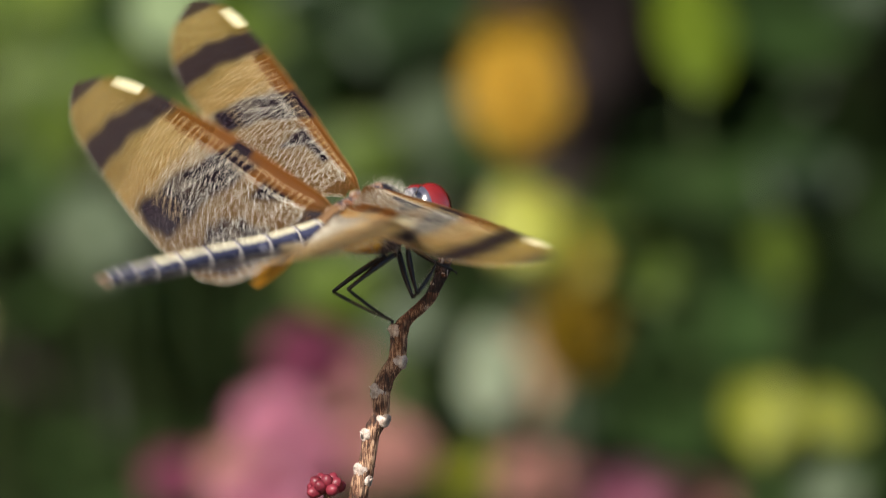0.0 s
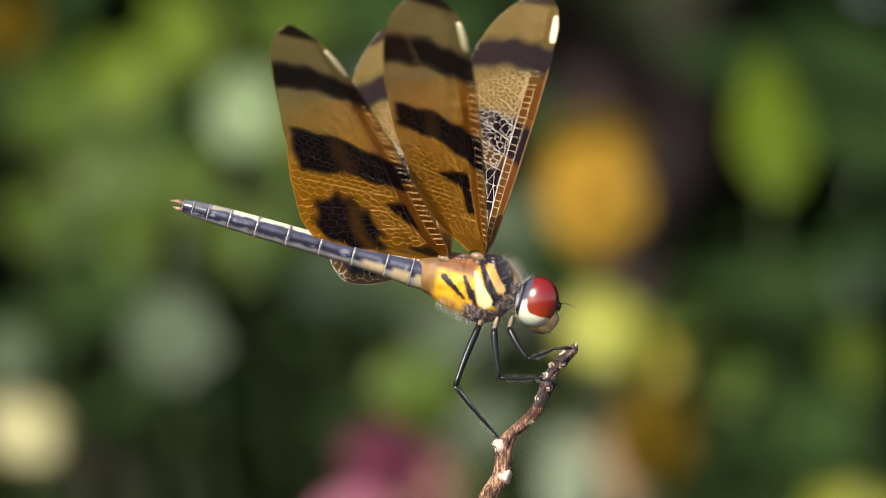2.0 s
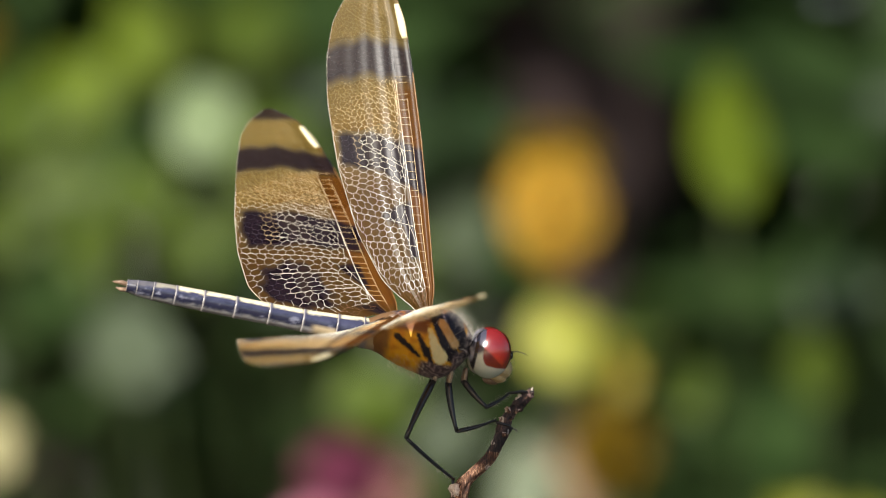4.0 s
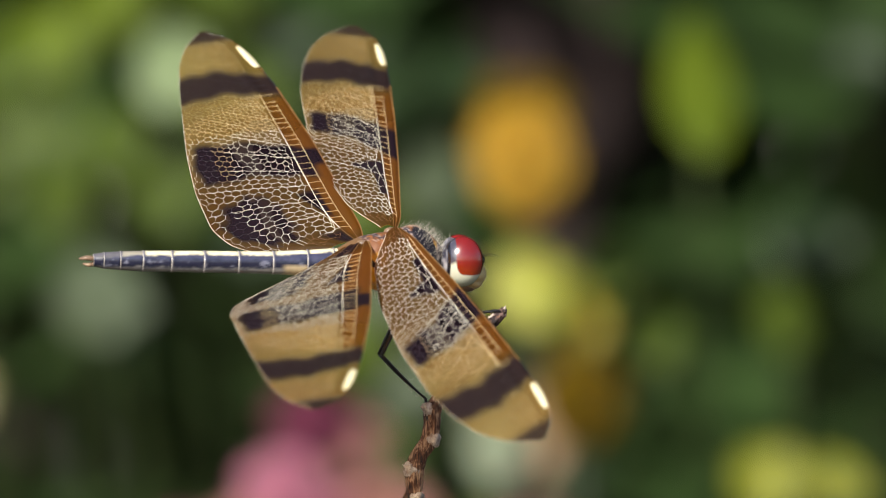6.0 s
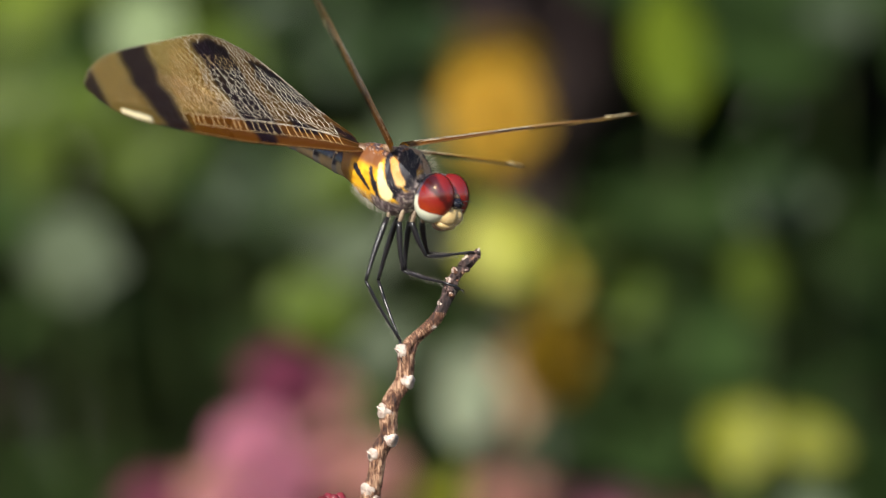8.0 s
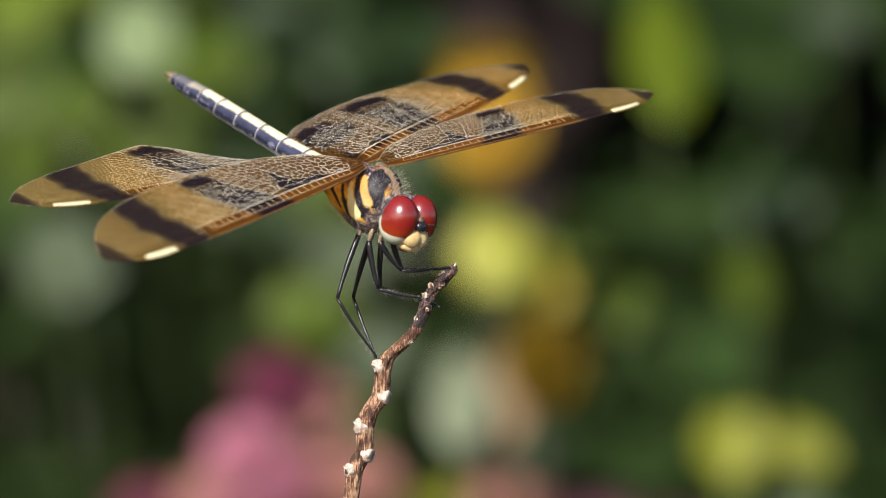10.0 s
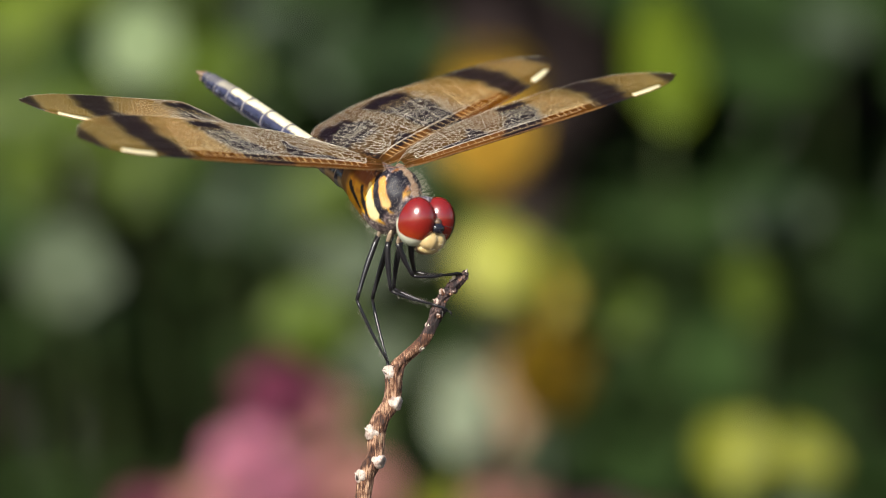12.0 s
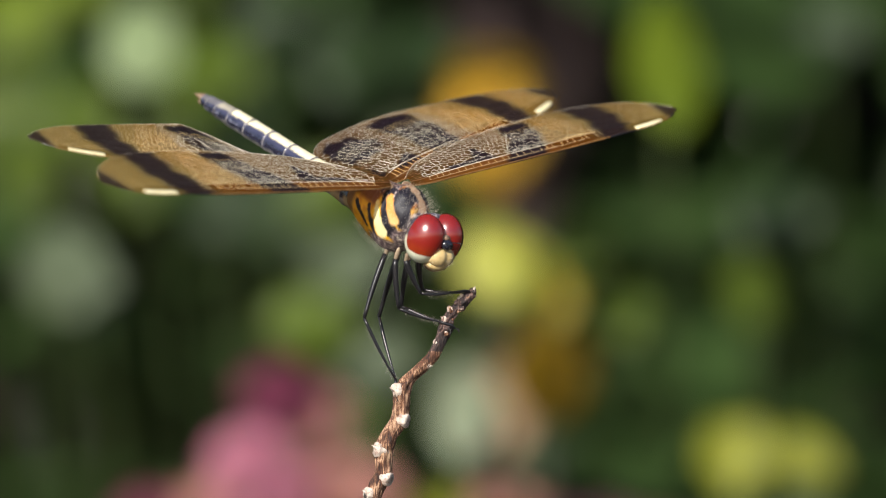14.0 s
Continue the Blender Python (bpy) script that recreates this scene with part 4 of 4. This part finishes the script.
def stalk(parent, foot, top, r=0.0009):
    v, f = [], []
    m = top * 0.75 + foot * 0.25 + Vector((0.006, 0.07, -0.02))
    pts = [Vector(p) for p in smoothed((foot, m, top), 14)]
    tube(v, f, pts, [r * (1.5 - 0.7 * k / 13) for k in range(14)], 6)
    finish("stem", mesh("stem", v, f), STEM, parent)


def make_sprig(kind, across_at, down_at, rx, ry, depth, seed, label):
    """A leafy shoot: a few broad leaves fanned round one place on a stem."""
    rng = random.Random(seed)
    c = at_depth(across_at, down_at, depth)
    k = math.tan(radians(4.5)) / 784 * depth
    rx, ry = rx * k * 0.75, ry * k * 0.75
    thing = tagged(new("leafy_shoot"), label, "leaf shoot")
    thing.location = (c.x, c.y + 0.03, 0)
    o = Vector((c.x, c.y + 0.03, 0))
    stalk(thing, Vector((0, 0.16, -0.01)), c - o + Vector((0, 0.008, -ry * 0.8)))
    tall = ry > 1.25 * rx
    n = 2 if tall else 3
    for i in range(n):
        v, f = [], []
        a = rng.uniform(0, 6.28) if not tall else math.pi / 2 + rng.uniform(-0.2, 0.2)
        al = Vector((math.cos(a), rng.uniform(-0.25, 0.25), math.sin(a))).normalized()
        ac = al.cross(Vector((rng.uniform(-0.35, 0.05), -1, rng.uniform(0.1, 0.5)))).normalized()
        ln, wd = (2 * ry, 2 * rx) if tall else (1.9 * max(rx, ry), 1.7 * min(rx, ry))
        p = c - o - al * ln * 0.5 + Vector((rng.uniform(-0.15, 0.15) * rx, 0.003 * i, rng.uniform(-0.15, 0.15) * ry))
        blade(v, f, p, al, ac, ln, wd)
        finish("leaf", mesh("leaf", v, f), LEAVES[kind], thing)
    return thing


def make_flower(kind, across_at, down_at, rx, ry, depth, seed, label):
    """A rounded head of many small petals on a stem."""
    rng = random.Random(seed)
    c = at_depth(across_at, down_at, depth)
    k = math.tan(radians(4.5)) / 784 * depth
    rx, ry = rx * k, ry * k
    thing = tagged(new("flower_head"), label, "flower")
    o = Vector((c.x, c.y + 0.03, 0))
    thing.location = o
    stalk(thing, Vector((0, 0.16, -0.01)), c - o + Vector((0, 0.006, -ry * 0.3)))
    n = 110
    for i in range(n):
        z = 1 - 2 * (i + 0.5) / n
        a = i * 2.39996
        d = Vector((math.sqrt(1 - z * z) * math.cos(a), math.sqrt(1 - z * z) * math.sin(a), z))
        if d.y > 0.25:
            continue
        p = c - o + Vector((d.x * rx * 0.72, d.y * rx * 0.4, d.z * ry * 0.72))
        al = (Vector((d.z, rng.uniform(-0.3, 0.3), -d.x)) * rng.choice((-1, 1)) + d * 0.4).normalized()
        face = d * 0.45 + Vector((-0.2, -0.8, 0.3))
        ac = al.cross(face).normalized() if al.cross(face).length > 0.1 else Vector((1, 0, 0))
        v, f = [], []
        blade(v, f, p - al * rx * 0.3, al, ac, rx * rng.uniform(0.6, 0.85), rx * rng.uniform(0.55, 0.75), 0.2, 4)
        finish("petal", mesh("petal", v, f), LEAVES[kind], thing)
    return thing


def make_ground():
    verts, faces = [], []
    xs = [-400, -60, -12, -4] + [-2 + 0.1 * i for i in range(41)] + [4, 12, 60, 400]
    ys = [-400, -60, -12, -4] + [-1.5 + 0.1 * i for i in range(41)] + [5, 12, 60, 400]
    for y in ys:
        for x in xs:
            near = max(0.0, 1 - max(abs(x), abs(y - 0.5)) / 3)
            verts.append(Vector((x, y, 0.03 * near * noise.noise(Vector((x * 3, y * 3, 0))) - 0.002)))
    w = len(xs)
    for j in range(len(ys) - 1):
        for i in range(w - 1):
            a = j * w + i
            faces.append((a, a + 1, a + w + 1, a + w))
    g = finish("ground", mesh("ground", verts, faces), SOIL)
    tagged(g, "dark garden soil", "ground", kind="structure")


def make_shrub(x0, x1, y0, y1, z1, leaves, seed, label):
    """A dense dark shrub: woody stems and a thick coat of leaves."""
    rng = random.Random(seed)
    shrub = tagged(new("shrub"), label, "shrub")
    shrub.location = ((x0 + x1) / 2, (y0 + y1) / 2, 0)
    o = Vector(shrub.location)
    tips = []
    for i in range(16):
        foot = Vector((rng.uniform(x0, x1), rng.uniform(y0 + 0.1, y1), -0.02)) - o
        top = Vector((rng.uniform(x0, x1), rng.uniform(y0, y1), rng.uniform(0.6, 1.0) * z1)) - o
        bend = (foot + top) / 2 + Vector((rng.uniform(-0.08, 0.08), rng.uniform(-0.08, 0.08), 0))
        pts = [Vector(p) for p in smoothed((foot, bend, top), 12)]
        v, f = [], []
        tube(v, f, pts, [0.011 - 0.0006 * k for k in range(12)], 8)
        finish("stem", mesh("stem", v, f), WOOD, shrub)
        tips += pts
    v, f = [], []
    for i in range(leaves):
        z = z1 * rng.uniform(0.02, 1.0) ** 0.8
        front = y0 - 1.1 * max(z - 0.92, 0.0)  # unseen crown leans out over the bed, added to shade the leaves below
        p = Vector((rng.uniform(x0, x1), front + (y1 - front) * rng.random() ** 1.3, z)) - o
        al = Vector((rng.uniform(-1, 1), rng.uniform(-0.9, 0.3), rng.uniform(-0.9, 0.7))).normalized()
        ac = al.cross(Vector((rng.uniform(-0.8, 0.8), -0.6, 1))).normalized()
        ln = rng.uniform(0.03, 0.06)
        blade(v, f, p, al, ac, ln, ln * rng.uniform(0.45, 0.6), 0.15, 4)
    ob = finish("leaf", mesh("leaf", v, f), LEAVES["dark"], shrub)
    ob["kind"] = "stuff"


def make_fence():
    """Made-up board fence that closes the bed and keeps the shrub's gaps dark."""
    fence = tagged(new("backing_fence"), "added dark wooden board fence backing the shrub", "fence", kind="structure")
    fence.location = (0, 1.75, 0)
    bm = bmesh.new()
    bmesh.ops.create_cube(bm, size=1.0, matrix=Matrix.Diagonal((0.14, 0.02, 2.0, 1)))
    bmesh.ops.bevel(bm, geom=bm.edges[:], offset=0.003, segments=1, affect="EDGES")
    first = part("board", bm, WOOD, fence, smooth=False)
    first.location = (-3.0, 0, 1.0)
    for i in range(1, 42):
        b = new("board", first.data)
        b.parent = fence
        b.location = (-3.0 + i * 0.146, 0.004 * (i % 2), 1.0 - 0.01 * (i % 3))


make_ground()
make_fence()
make_shrub(-1.1, 1.1, 0.86, 1.6, 1.45, 22000, 21, "dense dark green garden shrub in part shade")
# a thick dark woody stem, with two forks, inside the shrub
woody = tagged(new("woody_stem"), "dark reddish brown woody stem inside the shrub", "stem")
for nm, run, rad in (("trunk", ((850, 3400), (930, 600), (985, 100), (1030, -700)), (0.008, 0.010, 0.022, 0.026)),
                     ("branch", ((975, 180), (880, -60), (760, -240), (700, -520)), (0.016, 0.015, 0.014, 0.012)),
                     ("branch", ((990, 20), (1120, -200), (1190, -500), (1200, -800)), (0.016, 0.015, 0.014, 0.012))):
    v, f = [], []
    tube(v, f, [Vector(p) for p in smoothed([at_depth(x, y, 1.50) for x, y in run], 16)], list(np.interp(np.linspace(0, 3, 16), range(4), rad)), 14)
    finish(nm, mesh(nm, v, f), WOOD, woody)

SHOOTS = (
    ("pale", 280, 70, 100, 105, 1.12, "pale green shoot of broad leaves, sun glint painted in"),
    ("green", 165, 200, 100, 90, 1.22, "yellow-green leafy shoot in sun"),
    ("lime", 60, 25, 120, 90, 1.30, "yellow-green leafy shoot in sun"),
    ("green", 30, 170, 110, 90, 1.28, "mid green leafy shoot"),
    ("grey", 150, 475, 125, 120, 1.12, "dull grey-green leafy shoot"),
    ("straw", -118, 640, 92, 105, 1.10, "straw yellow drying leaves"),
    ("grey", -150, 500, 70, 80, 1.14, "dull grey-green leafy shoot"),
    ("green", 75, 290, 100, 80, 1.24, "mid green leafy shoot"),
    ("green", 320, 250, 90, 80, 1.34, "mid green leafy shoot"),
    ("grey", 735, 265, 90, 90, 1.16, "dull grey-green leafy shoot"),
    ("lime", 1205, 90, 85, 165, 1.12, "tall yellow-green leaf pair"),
    ("citron", 905, 458, 112, 112, 1.12, "citron yellow leaves brightened in colour for sun glint"),
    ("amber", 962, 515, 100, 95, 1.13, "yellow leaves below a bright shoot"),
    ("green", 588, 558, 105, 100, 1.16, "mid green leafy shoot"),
    ("silver", 842, 712, 76, 108, 1.11, "silvery pale green shoot of broad leaves, glint painted in"),
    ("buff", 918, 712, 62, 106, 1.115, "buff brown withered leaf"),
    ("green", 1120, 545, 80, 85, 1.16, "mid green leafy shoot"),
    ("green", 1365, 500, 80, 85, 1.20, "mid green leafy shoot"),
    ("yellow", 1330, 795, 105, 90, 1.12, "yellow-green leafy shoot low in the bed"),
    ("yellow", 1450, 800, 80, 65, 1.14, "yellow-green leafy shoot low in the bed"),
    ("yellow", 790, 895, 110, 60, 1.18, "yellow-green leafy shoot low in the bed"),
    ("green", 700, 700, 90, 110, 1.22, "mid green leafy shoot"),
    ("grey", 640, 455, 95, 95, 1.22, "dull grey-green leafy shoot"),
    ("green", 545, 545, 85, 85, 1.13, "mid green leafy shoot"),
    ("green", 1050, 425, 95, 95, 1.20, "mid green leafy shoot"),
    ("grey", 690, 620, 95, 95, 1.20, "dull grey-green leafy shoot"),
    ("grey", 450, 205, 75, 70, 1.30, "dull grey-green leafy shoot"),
    ("deep", 500, 40, 90, 70, 1.24, "deep green leafy shoot with shade put into its colour"),
    ("deep", 1500, 40, 90, 80, 1.28, "deep green leafy shoot with shade put into its colour"),
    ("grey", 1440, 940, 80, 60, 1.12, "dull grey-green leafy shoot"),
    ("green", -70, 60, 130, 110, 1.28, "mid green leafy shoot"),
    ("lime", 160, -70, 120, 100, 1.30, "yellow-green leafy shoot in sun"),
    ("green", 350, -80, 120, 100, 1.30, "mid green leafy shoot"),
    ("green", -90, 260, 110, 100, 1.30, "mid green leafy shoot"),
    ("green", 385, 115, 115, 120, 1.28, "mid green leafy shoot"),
    ("deep", 430, 335, 110, 105, 1.30, "deep green leafy shoot with shade put into its colour"),
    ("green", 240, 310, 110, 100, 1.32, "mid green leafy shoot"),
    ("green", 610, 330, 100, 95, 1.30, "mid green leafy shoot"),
    ("deep", 640, 90, 110, 110, 1.32, "deep green leafy shoot with shade put into its colour"),
    ("deep", 1400, 368, 105, 100, 1.18, "deep green leafy shoot with shade put into its colour"),
    ("deep", 980, 800, 90, 80, 1.22, "deep green leafy shoot with shade put into its colour"),
    ("deep", 768, 72, 80, 84, 1.16, "deep green leafy shoot with shade put into its colour"),
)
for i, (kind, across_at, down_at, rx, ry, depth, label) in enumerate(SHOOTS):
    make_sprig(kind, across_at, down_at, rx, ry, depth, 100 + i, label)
FLOWERS = (
    ("orange", 890, 222, 88, 116, 1.12, "orange yellow flower head in full sun"),
    ("rust", 888, 140, 84, 60, 1.16, "fading rust brown flower head"),
    ("rust", 995, 650, 76, 82, 1.11, "fading rust brown flower head"),
    ("rust", -150, -80, 60, 60, 1.15, "fading rust brown flower head"),
    ("pink", 462, 808, 70, 64, 1.12, "bright pink flower head"),
    ("rose", 520, 690, 75, 65, 1.14, "deep rose flower head"),
    ("salmon", 400, 890, 70, 44, 1.14, "salmon pink flower head"),
    ("salmon", 585, 740, 60, 90, 1.17, "salmon pink flower head"),
    ("salmon", 655, 855, 80, 55, 1.14, "salmon pink flower head"),
    ("rose", 290, 905, 62, 42, 1.15, "deep rose flower head"),
    ("salmon", 930, 905, 80, 40, 1.18, "salmon pink flower head"),
    ("pink", 560, 870, 80, 50, 1.15, "bright pink flower head"),
    ("pink", 450, 960, 95, 55, 1.12, "bright pink flower head"),
    ("pink", 1075, 945, 95, 48, 1.15, "bright pink flower head"),
    ("salmon", 1190, 955, 90, 45, 1.16, "salmon pink flower head"),
)
for i, (kind, across_at, down_at, rx, ry, depth, label) in enumerate(FLOWERS):
    make_flower(kind, across_at, down_at, rx, ry, depth, 300 + i, label)


# ---- movement ----
def motions():
    body = [
        (0.0, pose(-0.00749, -0.00248, 0.70136, -3.0, -10.2, 32.5)),
        (0.2, pose(-0.00843, -0.00088, 0.70398, 2.4, 3.1, 9.8)),
        (0.5, pose(-0.00874, -0.00180, 0.70268, 0.9, -5.7, 21.6)),
        (0.7, pose(-0.00850, -0.00219, 0.70219, 1.3, -7.0, 25.9)),
        (1.0, pose(-0.00825, -0.00180, 0.70276, 2.4, -2.3, 21.3)),
        (1.2, pose(-0.00818, -0.00022, 0.70407, 1.0, 2.5, 1.9)),
        (1.5, pose(-0.00801, -0.00000, 0.70620, 2.3, 10.2, -3.4)),
        (1.7, pose(-0.00821, 0.00048, 0.70581, -0.5, 7.1, -7.0)),
        (2.0, pose(-0.00701, 0.00008, 0.70709, 0.5, 15.9, -2.6)),
        (2.2, pose(-0.00767, -0.00009, 0.70675, 1.7, 11.4, -1.0)),
        (2.5, pose(-0.00809, -0.00048, 0.70629, 3.5, 7.3, 2.9)),
        (2.7, pose(-0.00842, -0.00069, 0.70478, 2.2, 3.3, 7.3)),
        (3.0, pose(-0.00780, -0.00021, 0.70571, 2.2, 8.6, 0.3)),
        (3.2, pose(-0.00770, -0.00029, 0.70588, 3.5, 11.7, -0.3)),
        (5.3, pose(-0.00782, -0.00086, 0.70576, -2.3, 9.8, 18.8)),
        (5.5, pose(-0.00823, -0.00084, 0.70589, -2.9, 9.0, 18.6)),
        (6.0, pose(-0.00821, -0.00100, 0.70548, 4.2, 0.7, 8.8)),
        (6.2, pose(-0.00821, -0.00046, 0.70584, 2.2, 5.8, 4.2)),
        (6.5, pose(-0.00717, 0.00205, 0.70643, -5.9, 3.8, -24.2)),
        (6.8, pose(-0.00732, 0.00189, 0.70649, -4.6, 6.4, -25.0)),
        (7.0, pose(-0.00679, 0.00186, 0.70719, -4.0, 9.7, -28.2)),
        (7.2, pose(-0.00716, 0.00140, 0.70732, -2.7, 13.0, -23.7)),
        (7.5, pose(-0.00711, 0.00110, 0.70756, -0.9, 15.0, -21.8)),
        (7.7, pose(-0.00733, 0.00093, 0.70759, 0.1, 16.6, -21.2)),
        (8.0, pose(-0.00527, 0.00128, 0.70849, -0.4, 20.3, -34.5)),
        (8.2, pose(-0.00521, 0.00128, 0.70826, -2.1, 22.3, -34.5)),
        (8.5, pose(-0.00458, 0.00181, 0.70797, -0.2, 17.8, -46.9)),
        (8.7, pose(-0.00481, 0.00160, 0.70818, -0.3, 21.4, -49.2)),
        (9.0, pose(-0.00457, 0.00128, 0.70866, 1.1, 24.1, -48.8)),
        (9.2, pose(-0.00492, 0.00129, 0.70838, 0.2, 24.4, -47.8)),
        (11.3, pose(-0.00540, 0.00120, 0.70830, 0.9, 23.6, -42.9)),
        (11.5, pose(-0.00490, 0.00125, 0.70865, 1.1, 23.5, -45.4)),
        (12.0, pose(-0.00437, 0.00123, 0.70883, 0.6, 24.8, -47.2)),
        (12.5, pose(-0.00587, 0.00090, 0.70844, 2.1, 23.3, -34.1)),
        (13.0, pose(-0.00587, 0.00115, 0.70837, 0.4, 20.9, -33.5)),
        (13.5, pose(-0.00542, 0.00123, 0.70851, 0.2, 21.9, -37.8)),
        (14.0, pose(-0.00452, 0.00131, 0.70878, 0.1, 23.6, -45.6)),
    ]
    walk(fly, body)
    walk(WINGS["F", 1], [(t, wing_pose("F", 1, *a)) for t, *a in (
        (0.0, 40, 6, -33),
        (0.2, 33, 4, -19),
        (0.5, 34, 6, -10),
        (0.7, 48, -5, -8),
        (1.0, 79, -24, -15),
        (1.2, 57, -17, -14),
        (1.5, 70, -12, -15),
        (1.7, 47, -3, -13),
        (2.0, 54, -0, -25),
        (2.2, 50, -4, -19),
        (2.5, 76, -15, -5),
        (2.7, 77, -15, -32),
        (3.0, 88, -21, -24),
        (3.2, 87, -23, -30),
        (5.3, 43, -0, -13),
        (5.5, 41, 4, -14),
        (6.0, 34, 4, -3),
        (6.2, 30, 7, -10),
        (6.5, 25, 10, -30),
        (6.8, 22, 14, -26),
        (7.0, 18, 10, -4),
        (7.2, 26, 6, -4),
        (7.5, 20, 8, -8),
        (7.7, 20, 9, -18),
        (8.0, 12, 9, -28),
        (8.2, 12, 19, -24),
        (8.5, 11, 12, -22),
        (8.7, 15, 5, -20),
        (9.0, 17, 2, -6),
        (9.2, 16, 7, -12),
        (11.3, 21, 5, -8),
        (11.5, 26, -1, -2),
        (12.0, 19, 4, -15),
        (12.5, 27, 2, -8),
        (13.0, 25, 8, -14),
        (13.5, 22, 5, -9),
        (14.0, 16, 5, -8),
    )])
    walk(WINGS["H", 1], [(t, wing_pose("H", 1, *a)) for t, *a in (
        (0.0, 34, -14, -37),
        (0.2, 36, -20, -13),
        (0.5, 37, -19, -10),
        (0.7, 44, -24, -2),
        (1.0, 71, -37, -4),
        (1.2, 64, -37, 16),
        (1.5, 51, -23, 5),
        (1.7, 37, -19, -15),
        (2.0, 46, -21, -40),
        (2.2, 45, -24, -4),
        (2.5, 55, -26, 2),
        (2.7, 41, -20, 8),
        (3.0, 51, -31, 15),
        (3.2, 43, -30, 8),
        (5.3, 35, -17, -8),
        (5.5, 38, -18, -7),
        (6.0, 40, -18, -3),
        (6.2, 34, -16, -6),
        (6.5, 25, -7, -34),
        (6.8, 24, -8, -36),
        (7.0, 19, -12, -6),
        (7.2, 25, -17, -1),
        (7.5, 20, -15, -3),
        (7.7, 18, -12, -10),
        (8.0, -3, -4, -15),
        (8.2, -4, 4, -10),
        (8.5, 3, -0, -19),
        (8.7, 7, -12, -11),
        (9.0, 9, -18, -9),
        (9.2, 11, -14, -12),
        (11.3, 16, -15, -11),
        (11.5, 21, -20, -7),
        (12.0, 14, -17, -11),
        (12.5, 20, -15, -12),
        (13.0, 19, -12, -10),
        (13.5, 17, -14, -8),
        (14.0, 12, -15, -8),
    )])
    walk(WINGS["F", -1], [(t, wing_pose("F", -1, *a)) for t, *a in (
        (0.0, -12, -1, -5),
        (0.2, -3, -14, -5),
        (0.5, -10, 3, -18),
        (0.7, 6, -5, -6),
        (1.0, 42, -27, 5),
        (1.2, 31, -7, 22),
        (1.5, 40, -16, -13),
        (1.7, 32, -15, -5),
        (2.0, 43, -11, 3),
        (2.2, 32, -11, 6),
        (2.5, 27, -10, -15),
        (2.7, -2, -7, -6),
        (3.0, 12, 2, -26),
        (3.2, 15, 1, -32),
        (5.3, -22, 10, -22),
        (5.5, -25, 12, -20),
        (6.0, -29, 21, -16),
        (6.2, -40, 30, -27),
        (6.5, 6, -4, 6),
        (6.8, -4, 4, -4),
        (7.0, -7, 7, -6),
        (7.2, -3, -4, -5),
        (7.5, -8, 3, 5),
        (7.7, -17, 13, -17),
        (8.0, 28, 14, 35),
        (8.2, 28, 12, 33),
        (8.5, 17, -6, 15),
        (8.7, 4, 4, -4),
        (9.0, 4, -2, 4),
        (9.2, -13, 11, 4),
        (11.3, -7, 2, 11),
        (11.5, 4, -4, 9),
        (12.0, 2, -3, 3),
        (12.5, -4, -1, -29),
        (13.0, -7, 0, -2),
        (13.5, -5, 1, 1),
        (14.0, -1, 1, 3),
    )])
    walk(WINGS["H", -1], [(t, wing_pose("H", -1, *a)) for t, *a in (
        (0.0, -1, -20, -13),
        (0.2, 7, -31, -15),
        (0.5, -15, -19, -13),
        (0.7, -1, -25, -11),
        (1.0, 23, -35, -12),
        (1.2, 40, -20, -15),
        (1.5, 18, -28, -7),
        (1.7, 26, -24, 6),
        (2.0, 38, -28, 11),
        (2.2, 31, -30, -5),
        (2.5, 4, -23, -10),
        (2.7, -20, -10, -30),
        (3.0, -3, -16, -15),
        (3.2, -1, -17, -12),
        (5.3, -29, -13, -21),
        (5.5, -30, -12, -18),
        (6.0, -22, -9, -9),
        (6.2, -36, 1, -35),
        (6.5, 2, -18, -1),
        (6.8, -12, -13, -8),
        (7.0, -15, -15, -9),
        (7.2, -10, -17, 0),
        (7.5, -10, -15, -1),
        (7.7, -28, -4, -19),
        (8.0, 1, -13, 35),
        (8.2, 1, -18, 26),
        (8.5, -9, -19, 2),
        (8.7, -10, -18, -4),
        (9.0, -11, -18, -3),
        (9.2, -14, -12, -8),
        (11.3, -10, -24, -5),
        (11.5, 3, -29, -2),
        (12.0, -1, -27, -4),
        (12.5, -9, -14, -20),
        (13.0, -12, -20, -7),
        (13.5, -12, -19, -5),
        (14.0, -3, -23, -2),
    )])
    for (which, side), joints in FEET.items():
        poses = [(t, leg_poses(m, which, side)) for t, m in body]
        for k, joint in enumerate(joints):
            walk(joint, [(t, p[k]) for t, p in poses])



motions()
